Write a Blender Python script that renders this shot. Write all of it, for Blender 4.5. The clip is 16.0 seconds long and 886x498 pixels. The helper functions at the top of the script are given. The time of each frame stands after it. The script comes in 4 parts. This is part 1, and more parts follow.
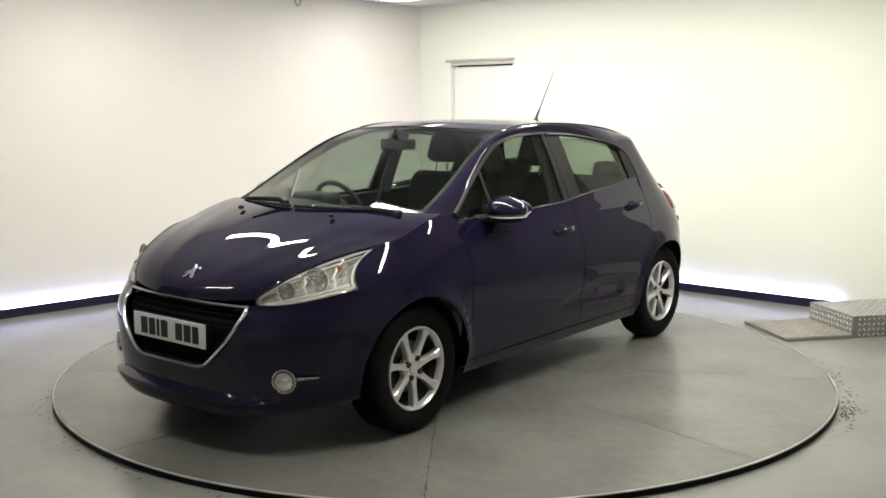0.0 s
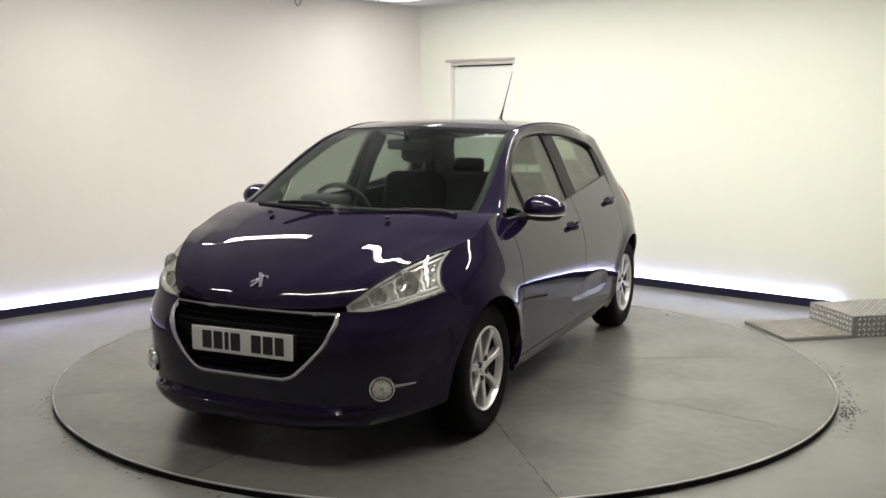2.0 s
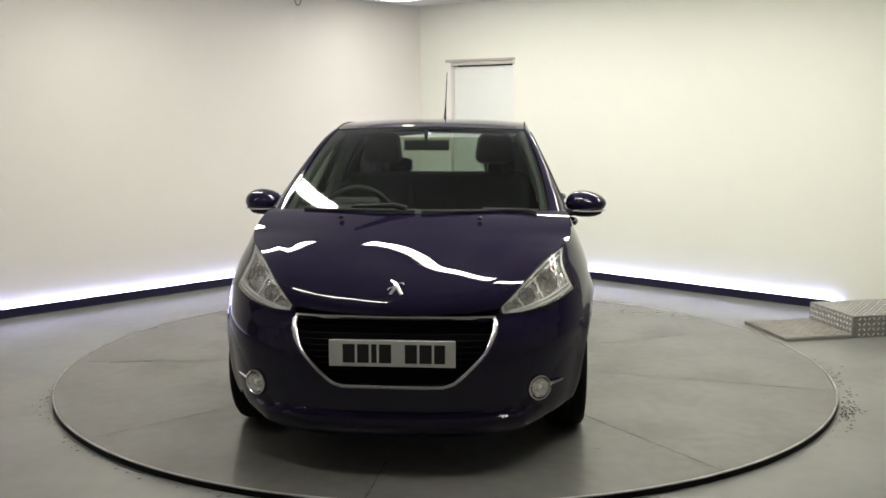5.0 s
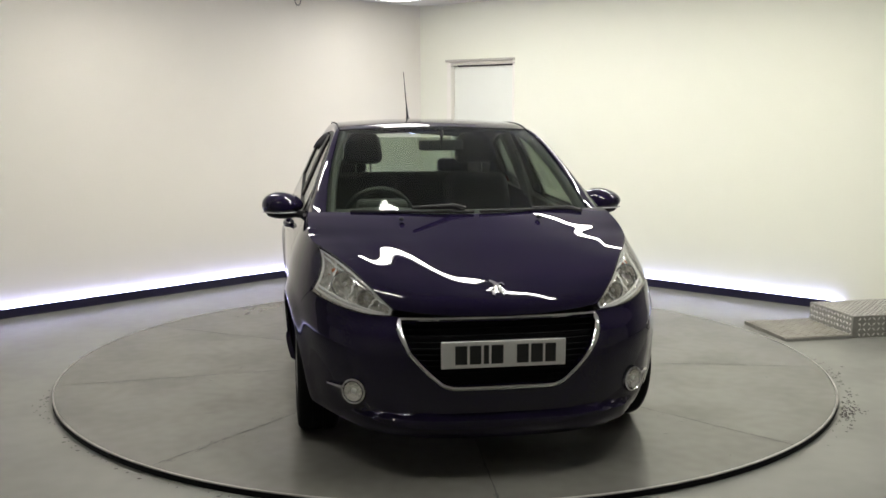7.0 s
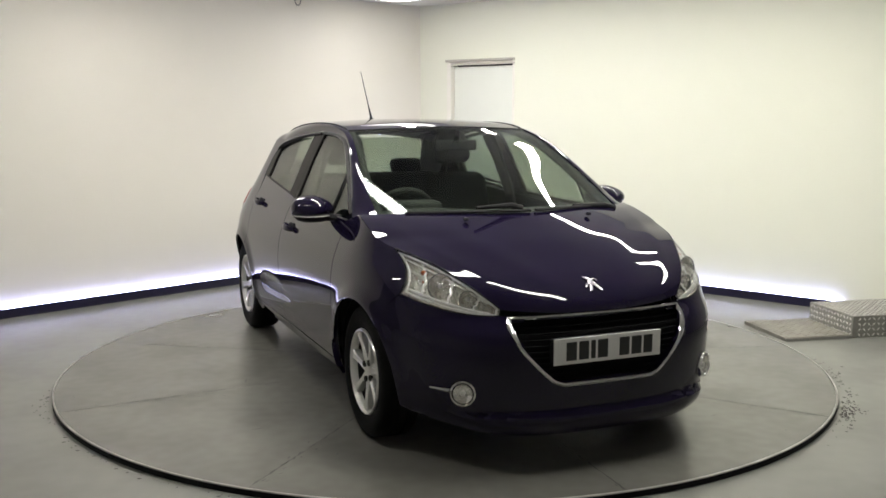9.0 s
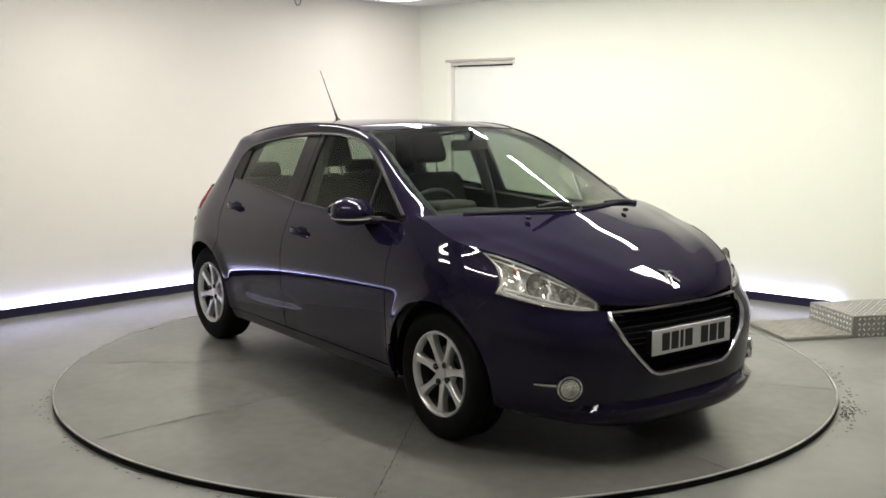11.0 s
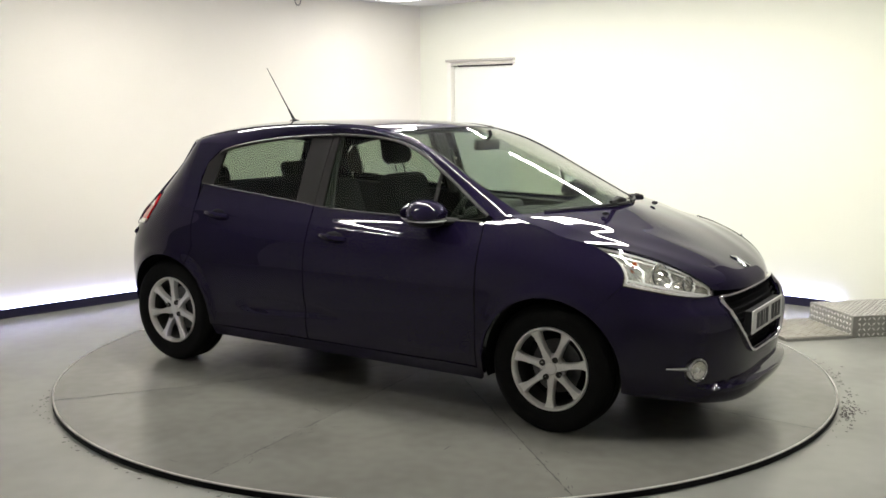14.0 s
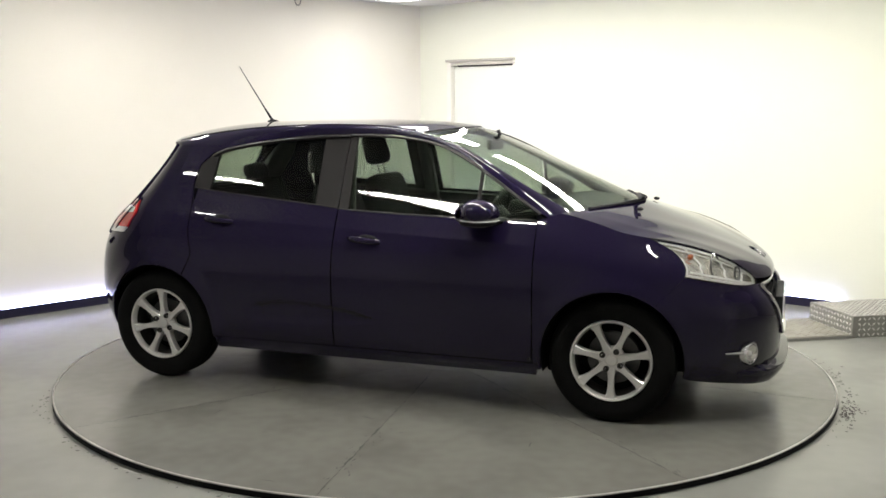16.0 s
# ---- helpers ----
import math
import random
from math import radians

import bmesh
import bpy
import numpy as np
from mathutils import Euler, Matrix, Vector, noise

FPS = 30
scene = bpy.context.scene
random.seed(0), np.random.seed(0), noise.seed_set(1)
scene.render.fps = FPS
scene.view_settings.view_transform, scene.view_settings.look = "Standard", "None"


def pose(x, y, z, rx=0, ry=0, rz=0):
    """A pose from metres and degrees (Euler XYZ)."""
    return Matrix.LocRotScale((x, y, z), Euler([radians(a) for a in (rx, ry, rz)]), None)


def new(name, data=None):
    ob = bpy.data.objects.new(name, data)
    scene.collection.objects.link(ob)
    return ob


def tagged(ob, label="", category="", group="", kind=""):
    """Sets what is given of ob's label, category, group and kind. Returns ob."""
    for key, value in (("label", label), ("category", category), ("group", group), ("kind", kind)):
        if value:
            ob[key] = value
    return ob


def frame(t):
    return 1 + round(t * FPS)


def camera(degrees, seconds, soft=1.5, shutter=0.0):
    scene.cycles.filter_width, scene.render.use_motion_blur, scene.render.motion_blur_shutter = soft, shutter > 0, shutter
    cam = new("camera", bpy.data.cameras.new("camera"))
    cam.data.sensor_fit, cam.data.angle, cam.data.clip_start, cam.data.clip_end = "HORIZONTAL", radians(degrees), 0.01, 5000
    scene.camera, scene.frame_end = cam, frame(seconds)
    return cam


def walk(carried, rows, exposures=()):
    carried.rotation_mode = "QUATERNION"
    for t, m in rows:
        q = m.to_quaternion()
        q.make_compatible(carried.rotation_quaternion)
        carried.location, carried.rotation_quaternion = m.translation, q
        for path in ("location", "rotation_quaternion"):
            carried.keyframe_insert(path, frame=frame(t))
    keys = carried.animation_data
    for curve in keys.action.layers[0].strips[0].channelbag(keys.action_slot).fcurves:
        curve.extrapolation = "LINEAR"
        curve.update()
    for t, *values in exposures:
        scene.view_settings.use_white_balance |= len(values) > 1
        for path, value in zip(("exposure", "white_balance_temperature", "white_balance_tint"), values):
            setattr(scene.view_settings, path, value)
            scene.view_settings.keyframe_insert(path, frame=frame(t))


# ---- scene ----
# ---- camera ----
cam = camera(48.3, 16.0, soft=1.6)
EYE = (0.0, -5.851, 1.503)
VIEW = pose(*EYE, 90 - 8.06, 0, 0.106)
walk(cam, [(0.0, VIEW), (16.0, VIEW)],
     exposures=[(0.0, 0.07), (2.0, -0.12), (3.5, -0.27), (7.0, -0.27), (9.2, -0.25), (11.5, 0.02), (16.0, 0.18)])

# the turntable turns evenly; the car stands a little off its centre
TURN0, RATE, OFF = -128.11, 6.8032, Vector((-0.112, -0.078, 0.0))


def heading(t):
    return radians(TURN0 + RATE * t)


# ---- light ----
CEIL = 2.535
FLOOR = -0.03
world = bpy.data.worlds.new("world")
scene.world = world
world.use_nodes = True
world.node_tree.nodes["Background"].inputs[0].default_value = (0.02, 0.02, 0.02, 1)


# ---- materials ----
def mat(name, color, rough=0.5, metal=0.0, coat=0.0, bump=0.0, scale=20.0, vary=0.0, vscale=1.5, coat_rough=0.03, spec=0.5, rvary=0.0):
    m = bpy.data.materials.new(name)
    m.use_nodes = True
    nt = m.node_tree
    b = nt.nodes["Principled BSDF"]
    b.inputs["Base Color"].default_value = (*color, 1)
    b.inputs["Roughness"].default_value = rough
    b.inputs["Metallic"].default_value = metal
    b.inputs["Coat Weight"].default_value = coat
    b.inputs["Coat Roughness"].default_value = coat_rough
    b.inputs["Specular IOR Level"].default_value = spec
    tc = nt.nodes.new("ShaderNodeTexCoord")
    if vary or rvary:
        n1 = nt.nodes.new("ShaderNodeTexNoise")
        n1.inputs["Scale"].default_value = vscale
        n1.inputs["Detail"].default_value = 0
        nt.links.new(tc.outputs["Object"], n1.inputs["Vector"])
        n3 = nt.nodes.new("ShaderNodeTexNoise")
        n3.inputs["Scale"].default_value = vscale * 6.3
        n3.inputs["Detail"].default_value = 0
        nt.links.new(tc.outputs["Object"], n3.inputs["Vector"])
        both = nt.nodes.new("ShaderNodeMath")
        both.operation = "MULTIPLY_ADD"
        both.inputs[1].default_value = 0.3
        scaled = nt.nodes.new("ShaderNodeMath")
        scaled.operation = "MULTIPLY"
        scaled.inputs[1].default_value = 0.7
        nt.links.new(n1.outputs["Fac"], scaled.inputs[0])
        nt.links.new(n3.outputs["Fac"], both.inputs[0])
        nt.links.new(scaled.outputs[0], both.inputs[2])
        if vary:
            r = nt.nodes.new("ShaderNodeMapRange")
            r.interpolation_type = "SMOOTHSTEP"
            r.inputs["From Min"].default_value, r.inputs["From Max"].default_value = 0.2, 0.8
            r.inputs["To Min"].default_value, r.inputs["To Max"].default_value = 1 - vary, 1 + vary
            nt.links.new(both.outputs[0], r.inputs["Value"])
            mx = nt.nodes.new("ShaderNodeVectorMath")
            mx.operation = "SCALE"
            mx.inputs[0].default_value = color
            nt.links.new(r.outputs[0], mx.inputs["Scale"])
            nt.links.new(mx.outputs[0], b.inputs["Base Color"])
        if rvary:
            r2 = nt.nodes.new("ShaderNodeMapRange")
            r2.interpolation_type = "SMOOTHSTEP"
            r2.inputs["From Min"].default_value, r2.inputs["From Max"].default_value = 0.2, 0.8
            r2.inputs["To Min"].default_value, r2.inputs["To Max"].default_value = rough - rvary, rough + rvary
            nt.links.new(both.outputs[0], r2.inputs["Value"])
            nt.links.new(r2.outputs[0], b.inputs["Roughness"])
    if bump:
        n2 = nt.nodes.new("ShaderNodeTexNoise")
        n2.inputs["Scale"].default_value = scale
        n2.inputs["Detail"].default_value = 4
        nt.links.new(tc.outputs["Object"], n2.inputs["Vector"])
        bp = nt.nodes.new("ShaderNodeBump")
        bp.inputs["Strength"].default_value = bump
        bp.inputs["Distance"].default_value = 0.01
        nt.links.new(n2.outputs["Fac"], bp.inputs["Height"])
        nt.links.new(bp.outputs[0], b.inputs["Normal"])
    return m


def glow(name, color, strength):
    m = bpy.data.materials.new(name)
    m.use_nodes = True
    b = m.node_tree.nodes["Principled BSDF"]
    b.inputs["Base Color"].default_value = (0.8, 0.8, 0.8, 1)
    b.inputs["Emission Color"].default_value = (*color, 1)
    b.inputs["Emission Strength"].default_value = strength
    return m


def glass(name, tint, rough=0.0, base=0.03):
    m = bpy.data.materials.new(name)
    m.use_nodes = True
    nt = m.node_tree
    nt.nodes.remove(nt.nodes["Principled BSDF"])
    tr = nt.nodes.new("ShaderNodeBsdfTransparent")
    tr.inputs[0].default_value = (*tint, 1)
    gl = nt.nodes.new("ShaderNodeBsdfGlossy")
    gl.inputs["Roughness"].default_value = rough
    lw = nt.nodes.new("ShaderNodeLayerWeight")
    pw = nt.nodes.new("ShaderNodeMath")
    pw.operation = "POWER"
    pw.inputs[1].default_value = 5.0
    fr = nt.nodes.new("ShaderNodeMath")
    fr.operation = "MULTIPLY_ADD"
    fr.inputs[1].default_value, fr.inputs[2].default_value = 0.9, base
    nt.links.new(lw.outputs["Facing"], pw.inputs[0])
    nt.links.new(pw.outputs[0], fr.inputs[0])
    mx = nt.nodes.new("ShaderNodeMixShader")
    nt.links.new(fr.outputs[0], mx.inputs[0])
    nt.links.new(tr.outputs[0], mx.inputs[1])
    nt.links.new(gl.outputs[0], mx.inputs[2])
    nt.links.new(mx.outputs[0], nt.nodes["Material Output"].inputs[0])
    return m


WALL = mat("wall paint", (0.765, 0.735, 0.672), 0.75, bump=0.08, scale=60, vary=0.015, vscale=0.8)
WALL2 = mat("right wall paint", (0.80, 0.806, 0.702), 0.75, bump=0.08, scale=60, vary=0.015, vscale=0.8)
# wall ends out of view, darkened so the car's doors reflect less light
ENDWALL = mat("wall end dimmed for reflections", (0.27, 0.26, 0.255), 0.8, bump=0.08, scale=60, vary=0.06, vscale=0.8)
NEARWALL = mat("grey wall paint", (0.46, 0.45, 0.435), 0.8, bump=0.08, scale=60, vary=0.06, vscale=0.8)
CEILING = mat("ceiling paint", (0.62, 0.61, 0.57), 0.85, bump=0.1, scale=90, vary=0.02)
FLOORING = mat("painted concrete", (0.213, 0.215, 0.195), 0.27, vary=0.08, vscale=2.0)
DECK = mat("worn deck paint", (0.150, 0.147, 0.132), 0.25, vary=0.14, vscale=2.2)
BRIDGE = mat("dull worn plate metal", (0.27, 0.258, 0.225), 0.5, metal=0.5, vary=0.2, vscale=9, bump=0.05, scale=50)
RIM_STEEL = mat("rim steel", (0.010, 0.010, 0.011), 0.7, spec=0.1, vary=0.3, vscale=9, bump=0.2, scale=40)
EDGE = mat("worn edge", (0.32, 0.31, 0.285), 0.6, metal=0.0, vary=0.2, vscale=8)
SCUFF = mat("scuff", (0.045, 0.044, 0.04), 0.6, spec=0.1, vary=0.2, vscale=20)
GRIT = mat("grit", (0.045, 0.043, 0.038), 0.8, vary=0.3, vscale=30)
# the violet tint carries the light strip's fringe over the black
SKIRT = mat("black trunking, violet strip fringe", (0.010, 0.008, 0.032), 0.4, vary=0.2, vscale=6)
LED = glow("led strip", (0.50, 0.52, 1.0), 40.0)
TUBE = glow("ceiling light", (1.0, 0.975, 0.90), 90.0)
SLIM = glow("slim ceiling light", (1.0, 0.975, 0.90), 150.0)
PANEL = glow("ceiling panel light", (1.0, 0.97, 0.92), 7.0)
ALU = mat("tread plate", (0.29, 0.283, 0.262), 0.45, metal=0.6, vary=0.12, vscale=7, bump=0.05, scale=50)
STUD = mat("worn stud metal", (0.78, 0.765, 0.73), 0.33, metal=0.6, vary=0.1, vscale=30)
DOORPAINT = mat("door paint", (0.76, 0.78, 0.72), 0.5, vary=0.02, bump=0.04, scale=50)
FRAMEPAINT = mat("frame paint", (0.80, 0.78, 0.72), 0.45, vary=0.03)
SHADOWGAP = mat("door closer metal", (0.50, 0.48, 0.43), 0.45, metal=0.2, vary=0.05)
CABLE = mat("cable plastic", (0.25, 0.25, 0.24), 0.5, vary=0.05)
PAINT = mat("blue car paint", (0.0092, 0.0064, 0.0228), 0.45, metal=0.0, spec=0.0, coat=1.0, coat_rough=0.012, vary=0.10, vscale=260)
PAINT.node_tree.nodes["Principled BSDF"].inputs["Coat IOR"].default_value = 1.44
BLACK = mat("black plastic", (0.010, 0.010, 0.011), 0.6, spec=0.2, bump=0.08, scale=300, vary=0.1, vscale=30)
GLOSSBLACK = mat("gloss black trim", (0.012, 0.011, 0.011), 0.5, spec=0.18, vary=0.05)
INNER = mat("dark underside", (0.006, 0.006, 0.007), 0.8, spec=0.1, vary=0.2)
CHROME = mat("chrome", (0.75, 0.75, 0.76), 0.10, metal=1.0, vary=0.03, vscale=9)
ALLOY = mat("silver alloy", (0.74, 0.73, 0.71), 0.28, metal=0.6, vary=0.04, vscale=20, coat=0.4)
# shade between the spokes is in this dark colour, along with brake dust
WHEELWELL = mat("brake-dusted wheel metal, shade-dark", (0.045, 0.043, 0.04), 0.55, metal=0.5, vary=0.3, vscale=16)
DARKMETAL = mat("brake metal", (0.10, 0.10, 0.10), 0.4, metal=0.8, vary=0.2, vscale=20)
RUBBER = mat("tyre rubber", (0.0045, 0.0045, 0.0045), 0.8, spec=0.12, bump=0.3, scale=120, vary=0.2, vscale=14)
WHITEPLATE = mat("plate white", (0.72, 0.72, 0.70), 0.35, vary=0.03, vscale=20)
INK = mat("plate ink", (0.012, 0.012, 0.012), 0.45)
SEAT = mat("seat cloth", (0.016, 0.016, 0.018), 0.9, bump=0.35, scale=260, vary=0.2, vscale=20)
DASH = mat("dashboard plastic", (0.018, 0.018, 0.019), 0.6, bump=0.15, scale=220, vary=0.1)
LIGHTTRIM = mat("grey trim", (0.13, 0.13, 0.125), 0.6, vary=0.05)
REDLENS = mat("red lamp lens", (0.42, 0.010, 0.012), 0.12, coat=1.0, vary=0.1, vscale=30)
LAMPBACK = mat("faceted lamp chrome", (0.93, 0.90, 0.85), 0.12, metal=0.78, vary=0.05, vscale=35)
LAMPSILVER = mat("lamp silver", (0.92, 0.91, 0.88), 0.25, metal=0.2, coat=0.6, vary=0.05, vscale=40)
AMBER = mat("amber bulb", (0.50, 0.13, 0.045), 0.25, coat=0.5)
CLEARLENS = mat("pale lamp lens", (0.62, 0.60, 0.58), 0.15, coat=1.0, vary=0.05)
GLASS = glass("window glass", (0.80, 0.845, 0.795), base=0.010)
TINTGLASS = glass("side window glass", (0.67, 0.715, 0.665), base=0.025)
LENS = glass("lamp lens", (0.96, 0.97, 0.97))
MIRROR = mat("mirror silver", (0.8, 0.8, 0.8), 0.02, metal=1.0)


# ---- mesh helpers ----
def obj(name, bm, material, smooth=True, sharp=40):
    me = bpy.data.meshes.new(name)
    bmesh.ops.recalc_face_normals(bm, faces=bm.faces)
    bm.to_mesh(me)
    bm.free()
    me.materials.append(material)
    if smooth:
        me.polygons.foreach_set("use_smooth", [True] * len(me.polygons))
        me.set_sharp_from_angle(angle=radians(sharp))
    return new(name, me)


def part(name, bm, material, parent, label="", smooth=True, sharp=40):
    ob = obj(name, bm, material, smooth, sharp)
    ob.parent = parent
    if label:
        tagged(ob, label)
    return ob


def box_bm(x0, x1, y0, y1, z0, z1, bevel=0.0, seg=2):
    bm = bmesh.new()
    bmesh.ops.create_cube(bm, size=1.0, matrix=Matrix.LocRotScale(((x0 + x1) / 2, (y0 + y1) / 2, (z0 + z1) / 2), None, (x1 - x0, y1 - y0, z1 - z0)))
    if bevel:
        bmesh.ops.bevel(bm, geom=bm.edges[:], offset=bevel, segments=seg, profile=0.5, affect="EDGES", clamp_overlap=True)
    return bm


def lathe_bm(profile, n=48, axis="Y", closed=False, m=None):
    """profile: (radius, along axis) pairs."""
    bm = bmesh.new()
    rings = []
    for i in range(n):
        a = 2 * math.pi * i / n
        row = []
        for r, h in profile:
            p = (r * math.cos(a), h, r * math.sin(a)) if axis == "Y" else (r * math.cos(a), r * math.sin(a), h)
            row.append(bm.verts.new(p))
        rings.append(row)
    k = len(profile)
    for i in range(n):
        A, B = rings[i], rings[(i + 1) % n]
        for j in range(k if closed else k - 1):
            bm.faces.new((A[j], A[(j + 1) % k], B[(j + 1) % k], B[j]))
    bmesh.ops.remove_doubles(bm, verts=bm.verts[:], dist=1e-5)
    if m:
        bm.transform(m)
    return bm


def tube_bm(points, radius, n=10, closed=False, flat=1.0):
    """A round bar along points, radius a number or one for each point."""
    bm = bmesh.new()
    pts = [Vector(p) for p in points]
    k = len(pts)
    rows = []
    for i, p in enumerate(pts):
        a = pts[(i - 1) % k] if (closed or i) else pts[0]
        b = pts[(i + 1) % k] if (closed or i < k - 1) else pts[-1]
        d = (b - a).normalized()
        s = d.cross(Vector((0, 0, 1)) if abs(d.z) < 0.95 else Vector((1, 0, 0))).normalized()
        w = s.cross(d)
        r = radius[i] if isinstance(radius, (list, tuple)) else radius
        rows.append([bm.verts.new(p + s * math.cos(2 * math.pi * j / n) * r + w * math.sin(2 * math.pi * j / n) * r * flat) for j in range(n)])
    for i in range(k if closed else k - 1):
        A, B = rows[i], rows[(i + 1) % k]
        for j in range(n):
            bm.faces.new((A[j], A[(j + 1) % n], B[(j + 1) % n], B[j]))
    if not closed:
        bm.faces.new(rows[0])
        bm.faces.new(rows[-1][::-1])
    return bm


def join(*bms):
    out = bms[0]
    for b in bms[1:]:
        me = bpy.data.meshes.new("tmp")
        b.to_mesh(me)
        b.free()
        out.from_mesh(me)
        bpy.data.meshes.remove(me)
    return out


def along(poly, f):
    """The point at the fraction f of a polyline's length."""
    P = np.asarray(poly, float)
    d = np.concatenate([[0], np.cumsum(np.linalg.norm(np.diff(P, axis=0), axis=1))])
    f = np.asarray(f) * d[-1]
    return np.stack([np.interp(f, d, P[:, k]) for k in range(P.shape[1])], -1)


def spline(poly, n=40):
    """A smooth curve (Catmull-Rom) through the points."""
    P = np.asarray(poly, float)
    Q = np.vstack([2 * P[0] - P[1], P, 2 * P[-1] - P[-2]])
    out = []
    for i in range(1, len(Q) - 2):
        t = np.linspace(0, 1, max(4, n // (len(P) - 1)), endpoint=False)[:, None]
        a, b, c, d = Q[i - 1], Q[i], Q[i + 1], Q[i + 2]
        out.append(0.5 * (2 * b + (c - a) * t + (2 * a - 5 * b + 4 * c - d) * t ** 2 + (3 * b - a - 3 * c + d) * t ** 3))
    out.append(P[-1:])
    return np.vstack(out)


def table(pairs):
    S = spline(pairs, 12 * len(pairs))
    o = np.argsort(S[:, 0])
    return lambda v: np.interp(v, S[o, 0], S[o, 1])


def coons(B, T, L, R, nu, nv):
    """Points between four edges: B and T run along u, L and R along v."""
    u, v = np.linspace(0, 1, nu), np.linspace(0, 1, nv)
    b, t, l, r = along(B, u), along(T, u), along(L, v), along(R, v)
    U, V = u[:, None, None], v[None, :, None]
    return ((1 - V) * b[:, None] + V * t[:, None] + (1 - U) * l[None] + U * r[None]
            - ((1 - U) * (1 - V) * b[0] + U * (1 - V) * b[-1] + (1 - U) * V * t[0] + U * V * t[-1]))


def grid_bm(P, thick, keep=None, mid=(0, 0, 0.7)):
    """A curved sheet of that thickness, which faces away from mid."""
    nu, nv = P.shape[:2]
    du, dv = np.gradient(P, axis=0), np.gradient(P, axis=1)
    N = np.cross(du, dv)
    N /= np.linalg.norm(N, axis=2, keepdims=True) + 1e-12
    if ((P - np.array(mid)) * N).sum() < 0:
        N = -N
    bm = bmesh.new()
    out = [[bm.verts.new(P[i, j]) for j in range(nv)] for i in range(nu)]
    inn = [[bm.verts.new(P[i, j] - N[i, j] * thick) for j in range(nv)] for i in range(nu)]
    ok = np.ones((nu - 1, nv - 1), bool)
    if keep is not None:
        for i in range(nu - 1):
            for j in range(nv - 1):
                c = (P[i, j] + P[i + 1, j] + P[i, j + 1] + P[i + 1, j + 1]) / 4
                ok[i, j] = keep(c)
    for i in range(nu - 1):
        for j in range(nv - 1):
            if not ok[i, j]:
                continue
            q = ((i, j), (i + 1, j), (i + 1, j + 1), (i, j + 1))
            bm.faces.new([out[a][b] for a, b in q])
            bm.faces.new([inn[a][b] for a, b in q][::-1])
            for (a, b), (di, dj) in (((0, 1), (0, -1)), ((1, 2), (1, 0)), ((2, 3), (0, 1)), ((3, 0), (-1, 0))):
                I, J = i + di, j + dj
                if 0 <= I < nu - 1 and 0 <= J < nv - 1 and ok[I, J]:
                    continue
                A, B = q[a], q[b]
                bm.faces.new((out[A[0]][A[1]], inn[A[0]][A[1]], inn[B[0]][B[1]], out[B[0]][B[1]]))
    loose = [v for v in bm.verts if not v.link_faces]
    bmesh.ops.delete(bm, geom=loose, context="VERTS")
    return bm


def mirrored(P):
    return P * np.array((1, -1, 1))


# ---- room ----
CORNER = Vector((-0.25, 4.45, 0))
DL = (Vector((-3.301, 1.331, 0)) - CORNER).normalized()
DR = (Vector((2.868, 1.817, 0)) - CORNER).normalized()
SIDE = 8.7
P_BACK, P_LEFT, P_RIGHT = CORNER, CORNER + DL * SIDE, CORNER + DR * SIDE
P_FRONT = CORNER + (DL + DR) * SIDE


def wall_frame(a, b):
    """A frame at a, x along the wall to b, y into the room."""
    d = (b - a).normalized()
    n = Vector((-d.y, d.x, 0))
    if n.dot(Vector((0, -1, 0)) - a) < 0:
        n = -n
    m = Matrix.Identity(4)
    m.col[0][:3], m.col[1][:3], m.col[2][:3], m.col[3][:3] = d, n, (0, 0, 1), (a.x, a.y, 0)
    return m, (b - a).length


def placed(ob, m):
    ob.matrix_world = m
    return ob


